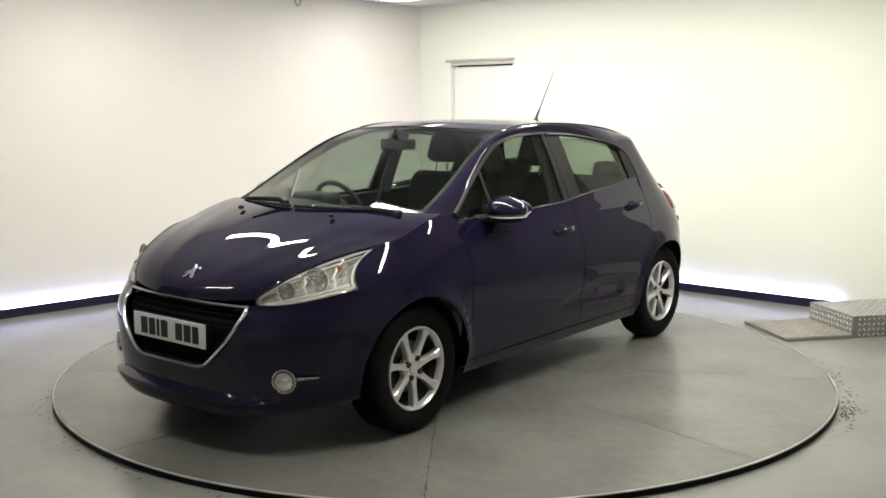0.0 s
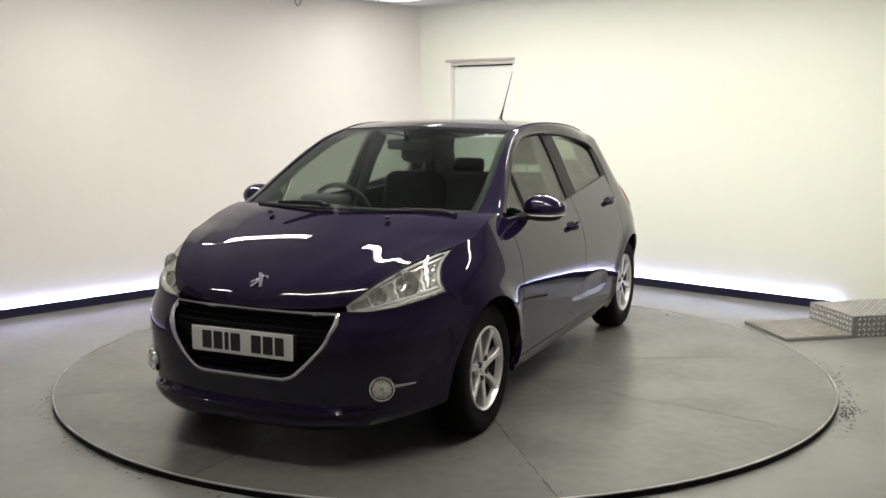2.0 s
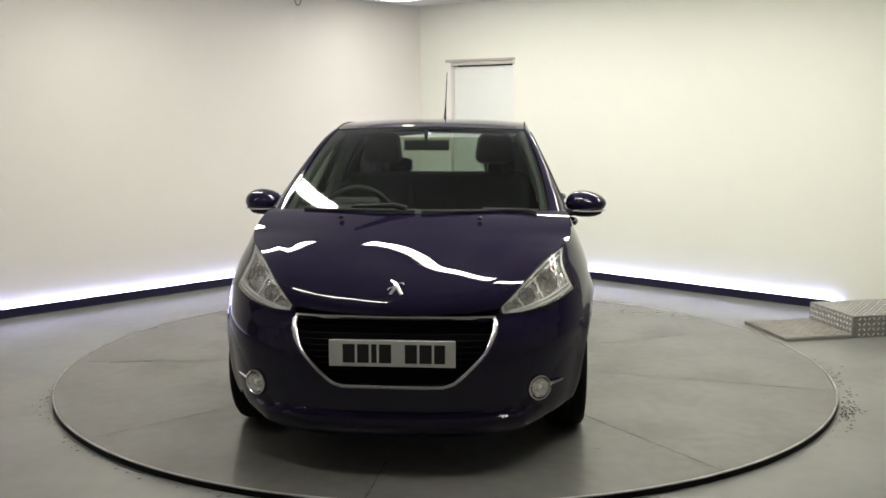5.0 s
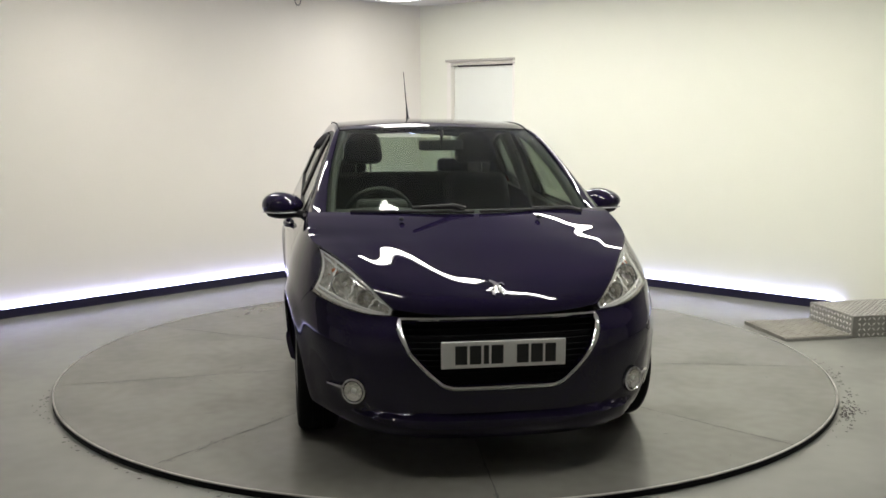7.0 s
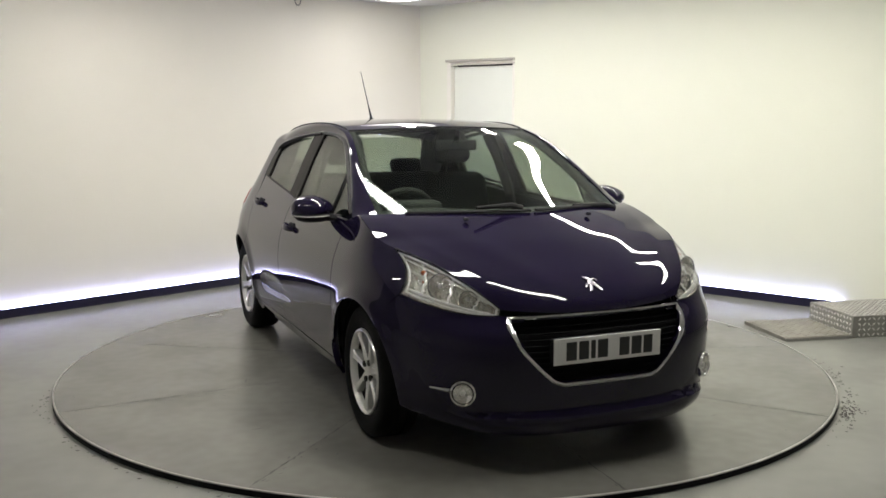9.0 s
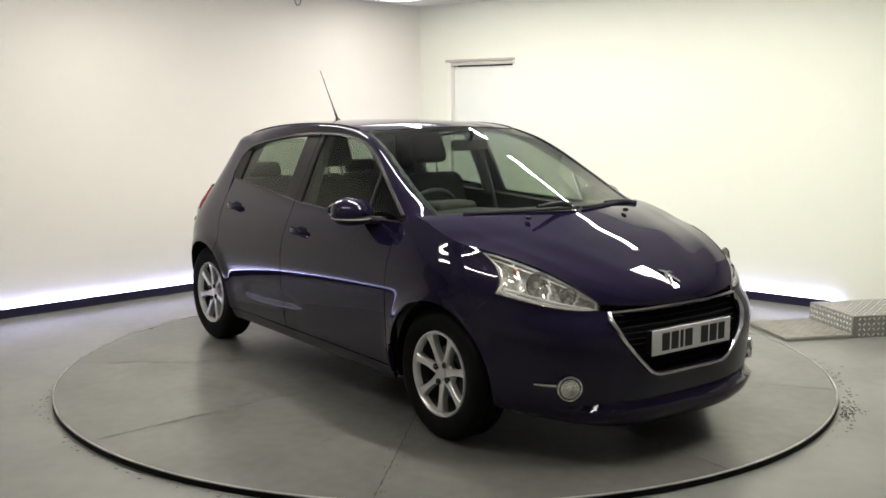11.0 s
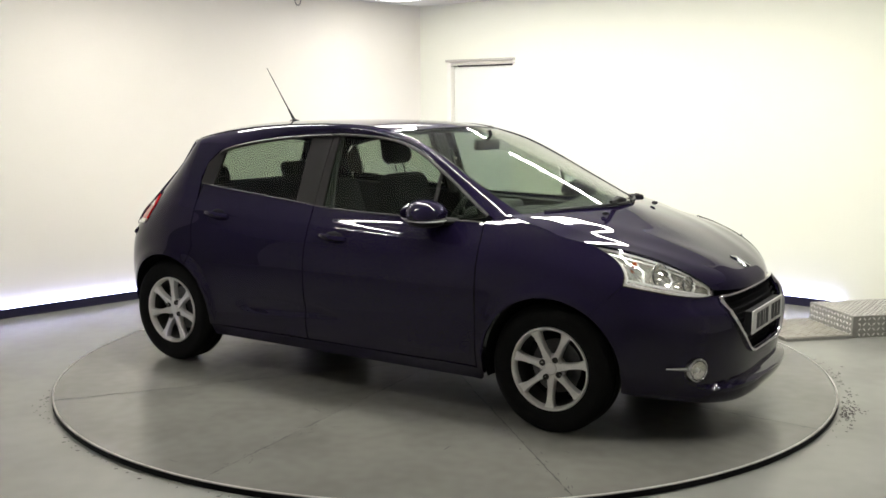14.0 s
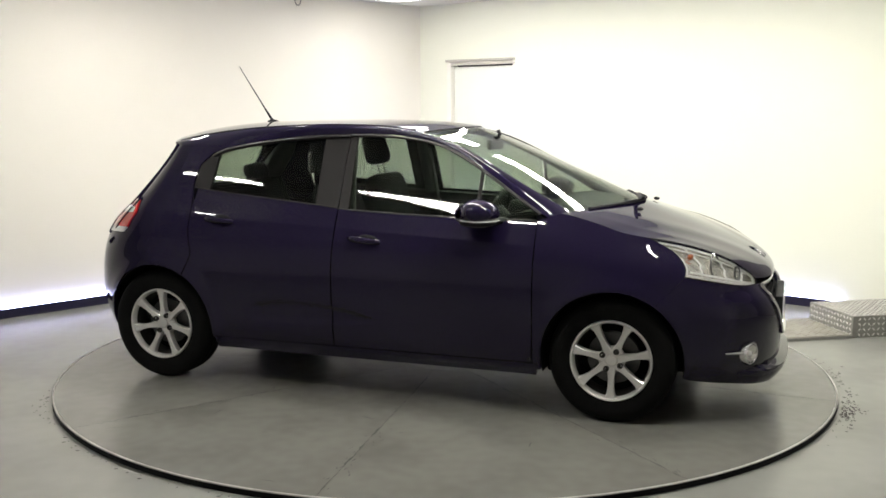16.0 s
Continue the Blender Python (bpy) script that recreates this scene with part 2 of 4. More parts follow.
def build_room():
    # floor and ceiling follow the walls
    for name, z0, z1, mt, lab in (("floor", FLOOR - 0.15, FLOOR, FLOORING, "grey painted concrete floor, scuffed and slightly glossy"),
                                  ("ceiling", CEIL, CEIL + 0.15, CEILING, "plain white painted ceiling")):
        bm = bmesh.new()
        mid = (P_BACK + P_FRONT) / 2
        cs = [mid + (p - mid) * 1.06 for p in (P_BACK, P_LEFT, P_FRONT, P_RIGHT)]
        lo = [bm.verts.new((p.x, p.y, z0)) for p in cs]
        hi = [bm.verts.new((p.x, p.y, z1)) for p in cs]
        bm.faces.new(lo)
        bm.faces.new(hi[::-1])
        for i in range(4):
            bm.faces.new((lo[i], lo[(i + 1) % 4], hi[(i + 1) % 4], hi[i]))
        tagged(obj(name, bm, mt, smooth=False), lab, name, kind="structure")
    door_u0, door_u1, door_top = 0.36, 1.195, 1.99
    # past these points the walls are unseen and dark, for the door reflections
    q_left, q_right = P_BACK + DL * 6.8, P_BACK + DR * 4.75
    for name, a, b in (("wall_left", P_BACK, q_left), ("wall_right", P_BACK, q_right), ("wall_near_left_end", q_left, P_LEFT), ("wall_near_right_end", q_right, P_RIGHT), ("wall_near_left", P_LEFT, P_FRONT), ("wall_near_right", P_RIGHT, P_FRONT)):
        m, n = wall_frame(a, b)
        if name == "wall_right":
            bm = join(box_bm(-0.12, door_u0, -0.12, 0, FLOOR, CEIL), box_bm(door_u1, n, -0.12, 0, FLOOR, CEIL),
                      box_bm(door_u0, door_u1, -0.12, 0, door_top, CEIL))
        else:
            bm = box_bm(0, n, -0.12, 0, FLOOR, CEIL)
        near = "near" in name
        tagged(placed(obj(name, bm, ENDWALL if "end" in name else NEARWALL if near else WALL2 if "right" in name else WALL, smooth=False), m), "unseen wall end, dark grey to dim the car reflections" if "end" in name else "plain grey painted wall" if near else "smooth white painted wall lit from below", "wall", kind="structure")
        if near:
            continue
        # black trunking with a light strip behind it
        s0, s1, lit = 0.0, n, n - (0.42 if name == "wall_right" else 0.06)
        t = obj("light_trough", join(box_bm(s0 + 0.05, s1 - 0.05, 0.05, 0.062, FLOOR, 0.040), box_bm(s0 + 0.05, s1 - 0.05, 0.004, 0.05, FLOOR, FLOOR + 0.048)), SKIRT, smooth=False)
        t["label"] = "black skirting trough along the wall"
        placed(tagged(t, "", "skirting", "wall skirting lights"), m)
        strip = part("light_strip", box_bm(s0 + 0.06, lit, 0.010, 0.028, FLOOR + 0.050, FLOOR + 0.064), LED, t, "glowing cool white light strip", smooth=False)
    # door in the right wall
    m, n = wall_frame(P_BACK, P_RIGHT)
    d = placed(tagged(obj("door_1", box_bm(door_u0 + 0.055, door_u1 - 0.03, -0.085, -0.045, FLOOR + 0.01, door_top - 0.07, 0.003), DOORPAINT, smooth=False),
                      "plain flush white door, closed", "door", kind="structure"), m)
    part("door_frame", join(box_bm(door_u0, door_u0 + 0.05, -0.11, 0.006, FLOOR, door_top, 0.003), box_bm(door_u1 - 0.025, door_u1, -0.11, 0.004, FLOOR, door_top, 0.003)), FRAMEPAINT, d, "off-white door frame", smooth=False)
    part("door_head", join(box_bm(door_u0 - 0.012, door_u1, -0.11, 0.022, door_top - 0.025, door_top, 0.004), box_bm(door_u0 + 0.05, door_u1 - 0.0, -0.06, 0.012, door_top - 0.058, door_top - 0.04, 0.003)), SHADOWGAP, d, "grey metal head rail over the door", smooth=False)
    part("soffit", box_bm(door_u0 + 0.05, door_u1 - 0.025, -0.11, -0.004, door_top - 0.04, door_top - 0.025), FRAMEPAINT, d, smooth=False)


def ceiling_light(m, length, width, material):
    base = obj("ceiling_light", box_bm(-length / 2, length / 2, -width / 2, width / 2, CEIL - 0.035, CEIL - 0.001, 0.004), FRAMEPAINT, smooth=False)
    tagged(base, "white surface-mounted fluorescent ceiling light, switched on", "ceiling light", "ceiling lights")
    part("diffuser", box_bm(-length / 2 + 0.02, length / 2 - 0.02, -width / 2 + 0.02, width / 2 - 0.02, CEIL - 0.045, CEIL - 0.034, 0.004), material, base, "glowing white diffuser", smooth=False)
    return placed(base, m)


ROWS = [(-2.86, -1.29, -27), (-1.17, -2.08, -27), (-1.75, 0.80, -42), (-0.14, -0.53, -42), (1.00, -1.72, -42), (0.15, 2.35, -42), (1.43, 1.13, -42), (2.50, -0.20, -42)]
LIGHTS = [(-0.42, 3.17, 47, 0.60, 0.60, PANEL)] + [(x, y, rz, 0.75 if x < -2.5 else 1.45, 0.065 if rz == -27 else 0.13, SLIM if rz == -27 else TUBE) for x, y, rz in ROWS]


build_room()
for x, y, rz, ln, wd, mt in LIGHTS:
    ceiling_light(pose(x, y, 0, 0, 0, rz), ln, wd, mt)


# ---- turntable ----
RAD = 2.224


def build_turntable():
    tt = new("turntable")
    tagged(tt, "low round grey vehicle turntable with scuffed deck", "turntable")
    part("deck_base", lathe_bm([(0.0, -0.010), (RAD - 0.013, -0.010), (RAD - 0.013, -0.022), (0, -0.022)], 120, "Z"), RIM_STEEL, tt, "dark deck base")
    # nine wedge-shaped deck plates round a centre plate, with narrow dark joints
    part("centre_plate", lathe_bm([(0.0, 0.0), (0.248, 0.0), (0.25, -0.002), (0.25, -0.0098), (0, -0.0098)], 60, "Z"), DECK, tt)
    me = None
    for q in range(9):
        if me is None:
            bm = bmesh.new()
            n = 18
            rows = []
            for i in range(n + 1):
                col = []
                for r in (0.252, 1.2, RAD - 0.0125):
                    half = radians(20) - 0.0009 / r
                    a = -half + 2 * half * i / n
                    col.append((r * math.cos(a), r * math.sin(a)))
                rows.append(([bm.verts.new((x, y, 0.0)) for x, y in col], [bm.verts.new((x, y, -0.0098)) for x, y in col]))
            for (A, a), (B, b) in zip(rows, rows[1:]):
                for j in range(2):
                    bm.faces.new((A[j], A[j + 1], B[j + 1], B[j]))
                    bm.faces.new((a[j], b[j], b[j + 1], a[j + 1]))
                bm.faces.new((A[0], B[0], b[0], a[0]))
                bm.faces.new((A[2], a[2], b[2], B[2]))
            for A, a in (rows[0], rows[-1]):
                for j in range(2):
                    bm.faces.new((A[j], a[j], a[j + 1], A[j + 1]))
            pl = part("deck_plate", bm, DECK, tt, smooth=False)
            me = pl.data
        else:
            pl = new("deck_plate", me)
            pl.parent = tt
        pl.matrix_basis = pose(0, 0, 0, 0, 0, 56 + 40 * q)
    part("deck_edge", lathe_bm([(RAD - 0.011, 0.0012), (RAD - 0.002, 0.0012), (RAD, -0.001), (RAD, -0.004), (RAD - 0.011, -0.004)], 160, "Z", closed=True), EDGE, tt, "worn pale edging")
    part("rim", lathe_bm([(RAD - 0.02, -0.0045), (RAD - 0.001, -0.0045), (RAD - 0.001, FLOOR + 0.001), (RAD - 0.02, FLOOR + 0.001)], 160, "Z", closed=True), RIM_STEEL, tt, "dark steel rim")
    # dark joints between the deck plates, with chipped edges
    rng = random.Random(3)
    for q in range(36, 396, 40):
        m = pose(0, 0, 0, 0, 0, q)
        bm = bmesh.new()
        last = None
        for x in np.arange(0.4, RAD - 0.015, 0.03):
            wd, y = rng.choice((0.0006, 0.0012, 0.002, 0.0035, 0.0065)), rng.uniform(-0.004, 0.004)
            now = [bm.verts.new(m @ Vector((x, y - wd, 0.0008))), bm.verts.new(m @ Vector((x + 0.01, y + wd, 0.0008)))]
            if last:
                bm.faces.new((last[0], now[0], now[1], last[1]))
            last = now
        part("deck_joint", bm, SCUFF, tt, "dark chipped joint between deck plates", smooth=False)
    # flakes and smudges beside the joints
    bm = bmesh.new()
    for k in range(260):
        r = RAD * math.sqrt(rng.uniform(0.2, 0.96))
        y, ln, wd, tilt = rng.gauss(0, 0.030), rng.uniform(0.004, 0.022), rng.uniform(0.001, 0.004), rng.uniform(-0.5, 0.5)
        m = pose(0, 0, 0, 0, 0, 36 + 40 * rng.randrange(9)) @ pose(r, y, 0.0007, 0, 0, math.degrees(tilt))
        bm.faces.new([bm.verts.new(m @ Vector(p)) for p in ((-ln, 0, 0), (-ln / 3, -wd, 0), (ln * 0.6, -wd * 0.6, 0), (ln, wd * 0.3, 0), (0, wd, 0))])
    part("joint_flakes", bm, SCUFF, tt, "dark flakes along the deck joints", smooth=False)["kind"] = "stuff"
    # scuffs left by tyres
    bm = bmesh.new()
    for k in range(46):
        a, r = rng.uniform(0, 2 * math.pi), RAD * math.sqrt(rng.uniform(0.12, 0.93))
        t0, ln, wd = rng.uniform(0, 6.3), rng.uniform(0.02, 0.10), rng.uniform(0.001, 0.004)
        m = pose(r * math.cos(a), r * math.sin(a), 0.0009, 0, 0, math.degrees(t0))
        bm.faces.new([bm.verts.new(m @ Vector(p)) for p in ((-ln / 2, 0, 0), (-ln / 5, -wd, 0), (ln / 3, -wd * 0.7, 0), (ln / 2, wd * 0.3, 0), (0, wd, 0))])
    part("scuff_marks", bm, SCUFF, tt, "faint dark scuff marks", smooth=False)["kind"] = "stuff"
    return tt


turntable = build_turntable()


def build_bits():
    # cable loop hanging high on the left wall
    m, n = wall_frame(P_BACK, P_LEFT)
    pts = [(1.56 + 0.034 * math.cos(a), 0.012, 2.49 + 0.055 * math.sin(a)) for a in np.linspace(radians(150), radians(395), 22)]
    pts = [(1.50, 0.010, 2.533)] + pts + [(1.60, 0.010, 2.533)]
    placed(tagged(obj("cable_loop", tube_bm(pts, 0.005, 6), CABLE), "thin grey cable loop hanging from the ceiling edge", "cable"), m)
    # grit and flaked paint beside the turntable
    rng = random.Random(7)
    bm = bmesh.new()
    for k in range(230):
        if k < 40:
            a = radians(rng.gauss(-6.5, 4.5))
            r = RAD + 0.03 + abs(rng.gauss(0, 0.05))
        elif k < 88:
            a = radians(rng.uniform(195, 248))
            r = RAD + 0.02 + abs(rng.gauss(0, 0.03))
        elif k > 110:
            a = radians(rng.gauss(-25.5, 3.2))
            r = RAD + 0.02 + abs(rng.gauss(0, 0.045))
        else:
            a = radians(rng.uniform(-40, -12))
            r = RAD + 0.02 + abs(rng.gauss(0, 0.05))
        s0 = rng.uniform(0.0025, 0.008)
        w = rng.uniform(0.5, 1.8)
        t0 = rng.uniform(0, 6)
        vs = [bm.verts.new((r * math.cos(a) + s0 * w * math.cos(t0 + q), r * math.sin(a) + s0 * math.sin(t0 + q) * 1.2, FLOOR + 0.0008)) for q in (0, 1.4, 2.6, 4.1, 5.2)]
        top = bm.verts.new((r * math.cos(a), r * math.sin(a), FLOOR + 0.003))
        for i in range(5):
            bm.faces.new((vs[i], vs[(i + 1) % 5], top))
    tagged(obj("floor_grit", bm, GRIT, smooth=False), "dark grit and paint flakes beside the turntable", "debris", kind="stuff")


build_bits()


# ---- tread plate step and ramp ----
def tread_studs(m, u0, u1, v0, v1, step=0.036):
    """Raised lozenges in two directions over a rectangle of m's plane."""
    bm = bmesh.new()
    i = 0
    u = u0 + step / 2
    while u < u1 - step / 3:
        v, j = v0 + step / 2, 0
        while v < v1 - step / 3:
            a = radians(45 if (i + j) % 2 else -45)
            c, s = math.cos(a), math.sin(a)
            pts = [(0.017, 0, 0), (0, 0.0065, 0), (-0.017, 0, 0), (0, -0.0065, 0)]
            lo = [bm.verts.new(m @ Vector((u + c * x - s * y, v + s * x + c * y, 0.0))) for x, y, z in pts]
            top = bm.verts.new(m @ Vector((u, v, 0.0045)))
            for k in range(4):
                bm.faces.new((lo[k], lo[(k + 1) % 4], top))
            v += step
            j += 1
        u += step
        i += 1
    return bm


def build_step():
    # block: near corner at (2.744, 0.688), edges back towards (2.63, 1.15) and out to the side
    n0, n1 = Vector((2.755, 0.688, 0)), Vector((2.650, 1.20, 0))
    ex = (n1 - n0).normalized()
    ey = Vector((-ex.y, ex.x, 0))
    if ey.x < 0:
        ey = -ey
    m = Matrix.Identity(4)
    m.col[0][:3], m.col[1][:3], m.col[2][:3], m.col[3][:3] = ex, ey, (0, 0, 1), (n0.x, n0.y, FLOOR)
    w, l, h = (n1 - n0).length, 0.62, 0.148
    st = placed(tagged(new("tread_plate_step"), "silver aluminium tread plate box step on the floor", "step"), m)
    part("box", box_bm(0, w, 0, l, 0, h, 0.004), ALU, st, smooth=False)
    part("top_studs", tread_studs(pose(0, 0, h), 0.01, w - 0.01, 0.01, l - 0.01), STUD, st, "bright worn raised studs", smooth=False)["kind"] = "stuff"
    part("front_studs", tread_studs(pose(0, 0, 0, 90), 0.01, w - 0.01, 0.0, h), STUD, st, "bright worn raised studs", smooth=False)["kind"] = "stuff"
    part("side_studs", tread_studs(pose(0, 0, 0, 90, 0, -90), -l + 0.01, -0.01, 0.0, h), STUD, st, "bright worn raised studs", smooth=False)["kind"] = "stuff"
    # ramp plate from the step to the turntable
    rp = placed(tagged(new("ramp_plate"), "thin flat metal bridging plate beside the turntable", "ramp"), m)
    part("plate", box_bm(0.0, w + 0.02, -0.50, -0.004, 0.001, 0.024, 0.002), BRIDGE, rp, smooth=False)
    part("plate_studs", tread_studs(pose(0, 0, 0.024), 0.01, w + 0.01, -0.49, -0.014), BRIDGE, rp, "dull raised studs", smooth=False)["kind"] = "stuff"
    part("lip", box_bm(-0.012, -0.001, -0.50, -0.004, 0.001, 0.020, 0.001), ALU, rp, "pale front lip", smooth=False)


build_step()


# ---- car ----
# x forwards, y to its left, z up; the origin lies on the deck midway between the axles
AXLE, HUB_Y, HUB_Z, TYRE_R = 1.269, 0.785, 0.305, 0.306
ARCH_R = 0.345
half_width = table([(0.14, 0.74), (0.2, 0.80), (0.3, 0.836), (0.4, 0.850), (0.5, 0.8585), (0.61, 0.8635), (0.69, 0.861), (0.76, 0.850), (0.82, 0.832), (0.92, 0.790), (1.0, 0.752),
                    (1.1, 0.706), (1.2, 0.660), (1.3, 0.610), (1.4, 0.552), (1.5, 0.5)])
nose_x = table([(0.12, 1.93), (0.16, 1.985), (0.21, 2.02), (0.27, 2.03), (0.36, 2.036), (0.5, 2.04), (0.58, 2.02), (0.65, 1.962), (0.72, 1.935), (0.8, 1.89),
                (0.88, 1.80), (1.0, 1.66), (1.2, 1.5)])
tail_x = table([(0.14, -1.74), (0.25, -1.84), (0.4, -1.90), (0.55, -1.905), (0.7, -1.88), (0.8, -1.84), (0.88, -1.785), (0.95, -1.70), (1.0, -1.645), (1.1, -1.54), (1.2, -1.445), (1.3, -1.37), (1.4, -1.32)])
NOSE_C, TAIL_C, POW = 1.0, -1.15, 3.0


def dress(x, y, z):
    """Wheel-arch flares, the shoulder crease and the scoop in the doors."""
    s = np.sign(y)
    d = 0.0
    for c in (AXLE, -AXLE):
        r = np.hypot(x - c, z - HUB_Z)
        d = d + 0.016 * np.exp(-((r - ARCH_R) / 0.05) ** 2) * (z > 0.12)
    # leaf-shaped scoop low on the doors, pointed towards the front
    f = np.clip((x + 0.72) / 0.80, 0.001, 0.999)
    high = 0.052 * np.sin(np.pi * f ** 0.62) ** 0.8 + 0.004
    zc = 0.418 + 0.02 * np.sin(np.pi * f)
    d = d - 0.011 * np.exp(-((z - zc) / high) ** 4) * np.clip(f * 8, 0, 1) * np.clip((1 - f) * 5, 0, 1)
    crease = 0.880 - 0.042 * x
    d = d + 0.0034 * np.exp(-np.sqrt((z - crease) ** 2 + 0.004 ** 2) / 0.016) * np.clip((x + 1.7) / 0.3, 0, 1) * np.clip((1.15 - x) / 0.45, 0, 1)
    return y + s * d * np.clip(np.abs(y) / 0.3, 0, 1)


def nose_pow(z):
    f = np.clip((np.asarray(z, float) - 0.66) / 0.22, 0, 1)
    return POW - 0.50 * f * f * (3 - 2 * f)


def front(a, z):
    """The body at the angle a round the nose (0 ahead, 90 degrees at the side)."""
    ca, sa, p = np.cos(a), np.sin(a), nose_pow(z)
    r = (np.abs(ca) ** p + np.abs(sa) ** p) ** (-1 / p)
    x, y = NOSE_C + (nose_x(z) - NOSE_C) * r * ca, half_width(z) * r * sa
    return np.stack([x, dress(x, y, z), z], -1)


def back(a, z):
    ca, sa = np.cos(a), np.sin(a)
    r = (np.abs(ca) ** POW + np.abs(sa) ** POW) ** (-1 / POW)
    x, y = TAIL_C + (tail_x(z) - TAIL_C) * r * ca, half_width(z) * r * sa
    return np.stack([x, dress(x, y, z), z], -1)


def side(x, z):
    x, z = np.asarray(x, float), np.asarray(z, float)
    f = np.clip((x - NOSE_C) / (nose_x(z) - NOSE_C), 0, 1)
    b = np.clip((x - TAIL_C) / (tail_x(z) - TAIL_C), 0, 1)
    p = nose_pow(z)
    y = half_width(z) * (1 - f ** p) ** (1 / p) * (1 - b ** POW) ** (1 / POW)
    return np.stack([x, dress(x, y, z), z], -1)


def a_x(x, z):
    """The front angle of a place on the side given by x."""
    f = min(max((x - NOSE_C) / (float(nose_x(z)) - NOSE_C), 0), 1)
    p = float(nose_pow(z))
    return math.atan2((1 - f ** p) ** (1 / p), f)


def a_y(y, z):
    w = min(abs(y) / float(half_width(z)), 1)
    p = float(nose_pow(z))
    return math.copysign(math.atan2(w, (1 - w ** p) ** (1 / p)), y)


def b_x(x, z):
    f = min(max((x - TAIL_C) / (float(tail_x(z)) - TAIL_C), 0), 1)
    return math.atan2((1 - f ** POW) ** (1 / POW), f)


def offset_grid(P, d, mid=(0, 0, 0.7)):
    N = np.cross(np.gradient(P, axis=0), np.gradient(P, axis=1))
    N /= np.linalg.norm(N, axis=2, keepdims=True) + 1e-12
    if ((P - np.array(mid)) * N).sum() < 0:
        N = -N
    return P + N * d


def arch(c, z0, z1, n, front_side):
    """Points of a wheel arch about c, by angle from z0 up to z1."""
    a0, a1 = math.asin((z0 - HUB_Z) / ARCH_R), math.asin(min(1, (z1 - HUB_Z) / ARCH_R))
    s = 1 if front_side else -1
    return [(c + s * ARCH_R * math.cos(a), HUB_Z + ARCH_R * math.sin(a)) for a in np.linspace(a0, a1, n)]


# curves shared by neighbouring panels (left side of the car)
LAMP_TOP = [(0.437, 0.684), (0.488, 0.731), (0.548, 0.787), (0.612, 0.838), (0.668, 0.870), (0.726, 0.896)]  # y, z on the nose
BELT = [(0.93, 0.962), (0.55, 0.962), (0.2, 0.968), (-0.11, 0.980), (-0.32, 1.0), (-0.65, 1.028), (-0.96, 1.056), (-1.09, 1.072)]
TOPLINE = [(0.93, 0.985), (0.80, 1.065), (0.62, 1.178), (0.45, 1.275), (0.28, 1.338), (0.05, 1.368), (-0.22, 1.372), (-0.55, 1.352), (-0.85, 1.308), (-0.98, 1.27), (-1.06, 1.20), (-1.09, 1.085)]
belt_z, top_z = table(BELT[::-1]), table([(x, z) for x, z in TOPLINE[::-1]])
car = new("car")
tagged(car, "dark metallic blue five-door hatchback car with silver alloy wheels", "car")


def build_front():
    A_end = [(a_x(x, z), z) for x, z in arch(AXLE, 0.235, 0.585, 8, True)]
    lamp_out = (a_x(1.600, 0.719), 0.719)
    lip = [(a_y(0, 0.2), 0.160), (a_y(0.35, 0.2), 0.162), (a_y(0.55, 0.2), 0.182), (a_y(0.72, 0.22), 0.215), A_end[0]]
    top = [(0.0, 0.652), (a_y(0.3, 0.65), 0.655), (a_y(0.447, 0.652), 0.657), (a_y(0.53, 0.66), 0.657), (a_y(0.62, 0.675), 0.670), (a_y(0.70, 0.695), 0.692), lamp_out, A_end[-1]]
    low = spline([(-a, z) for a, z in lip[:0:-1]] + lip, 60)
    up = [(-a, z) for a, z in top[:0:-1]] + top
    C = coons(low, up, [(-a, z) for a, z in A_end], A_end, 131, 56)
    P = front(C[..., 0], C[..., 1])
    # the lower lip juts out
    lipz = np.clip((0.262 - P[..., 2]) / 0.012, 0, 1) * np.clip((0.64 - np.abs(P[..., 1])) / 0.09, 0, 1)
    P[..., 0] += 0.044 * lipz

    def outside(c):
        return not inside_grille(c[1], c[2], 0.012)
    bumper = part("front_bumper", grid_bm(P, 0.012, outside), PAINT, car, "dark blue painted front bumper")
    return bumper


GRILLE_EDGE = table([(0.0, 0.425), (0.08, 0.432), (0.2, 0.427), (0.45, 0.395), (0.70, 0.335), (0.86, 0.288), (0.95, 0.256), (1.0, 0.215)])


def grille_half(z, z_top=0.648, z_bot=0.376):
    """Half the width of the grille's opening at the height z."""
    f = (z_top - z) / (z_top - z_bot)
    if f < 0 or f > 1:
        return -1
    return 0.972 * float(GRILLE_EDGE(f))


def inside_grille(y, z, shrink=0.0):
    return abs(y) < grille_half(z) - shrink and 0.376 + shrink < z < 0.648 - shrink


def nose_at(y, z, out=0.0):
    p = front(np.array(a_y(y, z)), np.array(float(z)))
    return Vector((float(p[0]) + out, y, z))


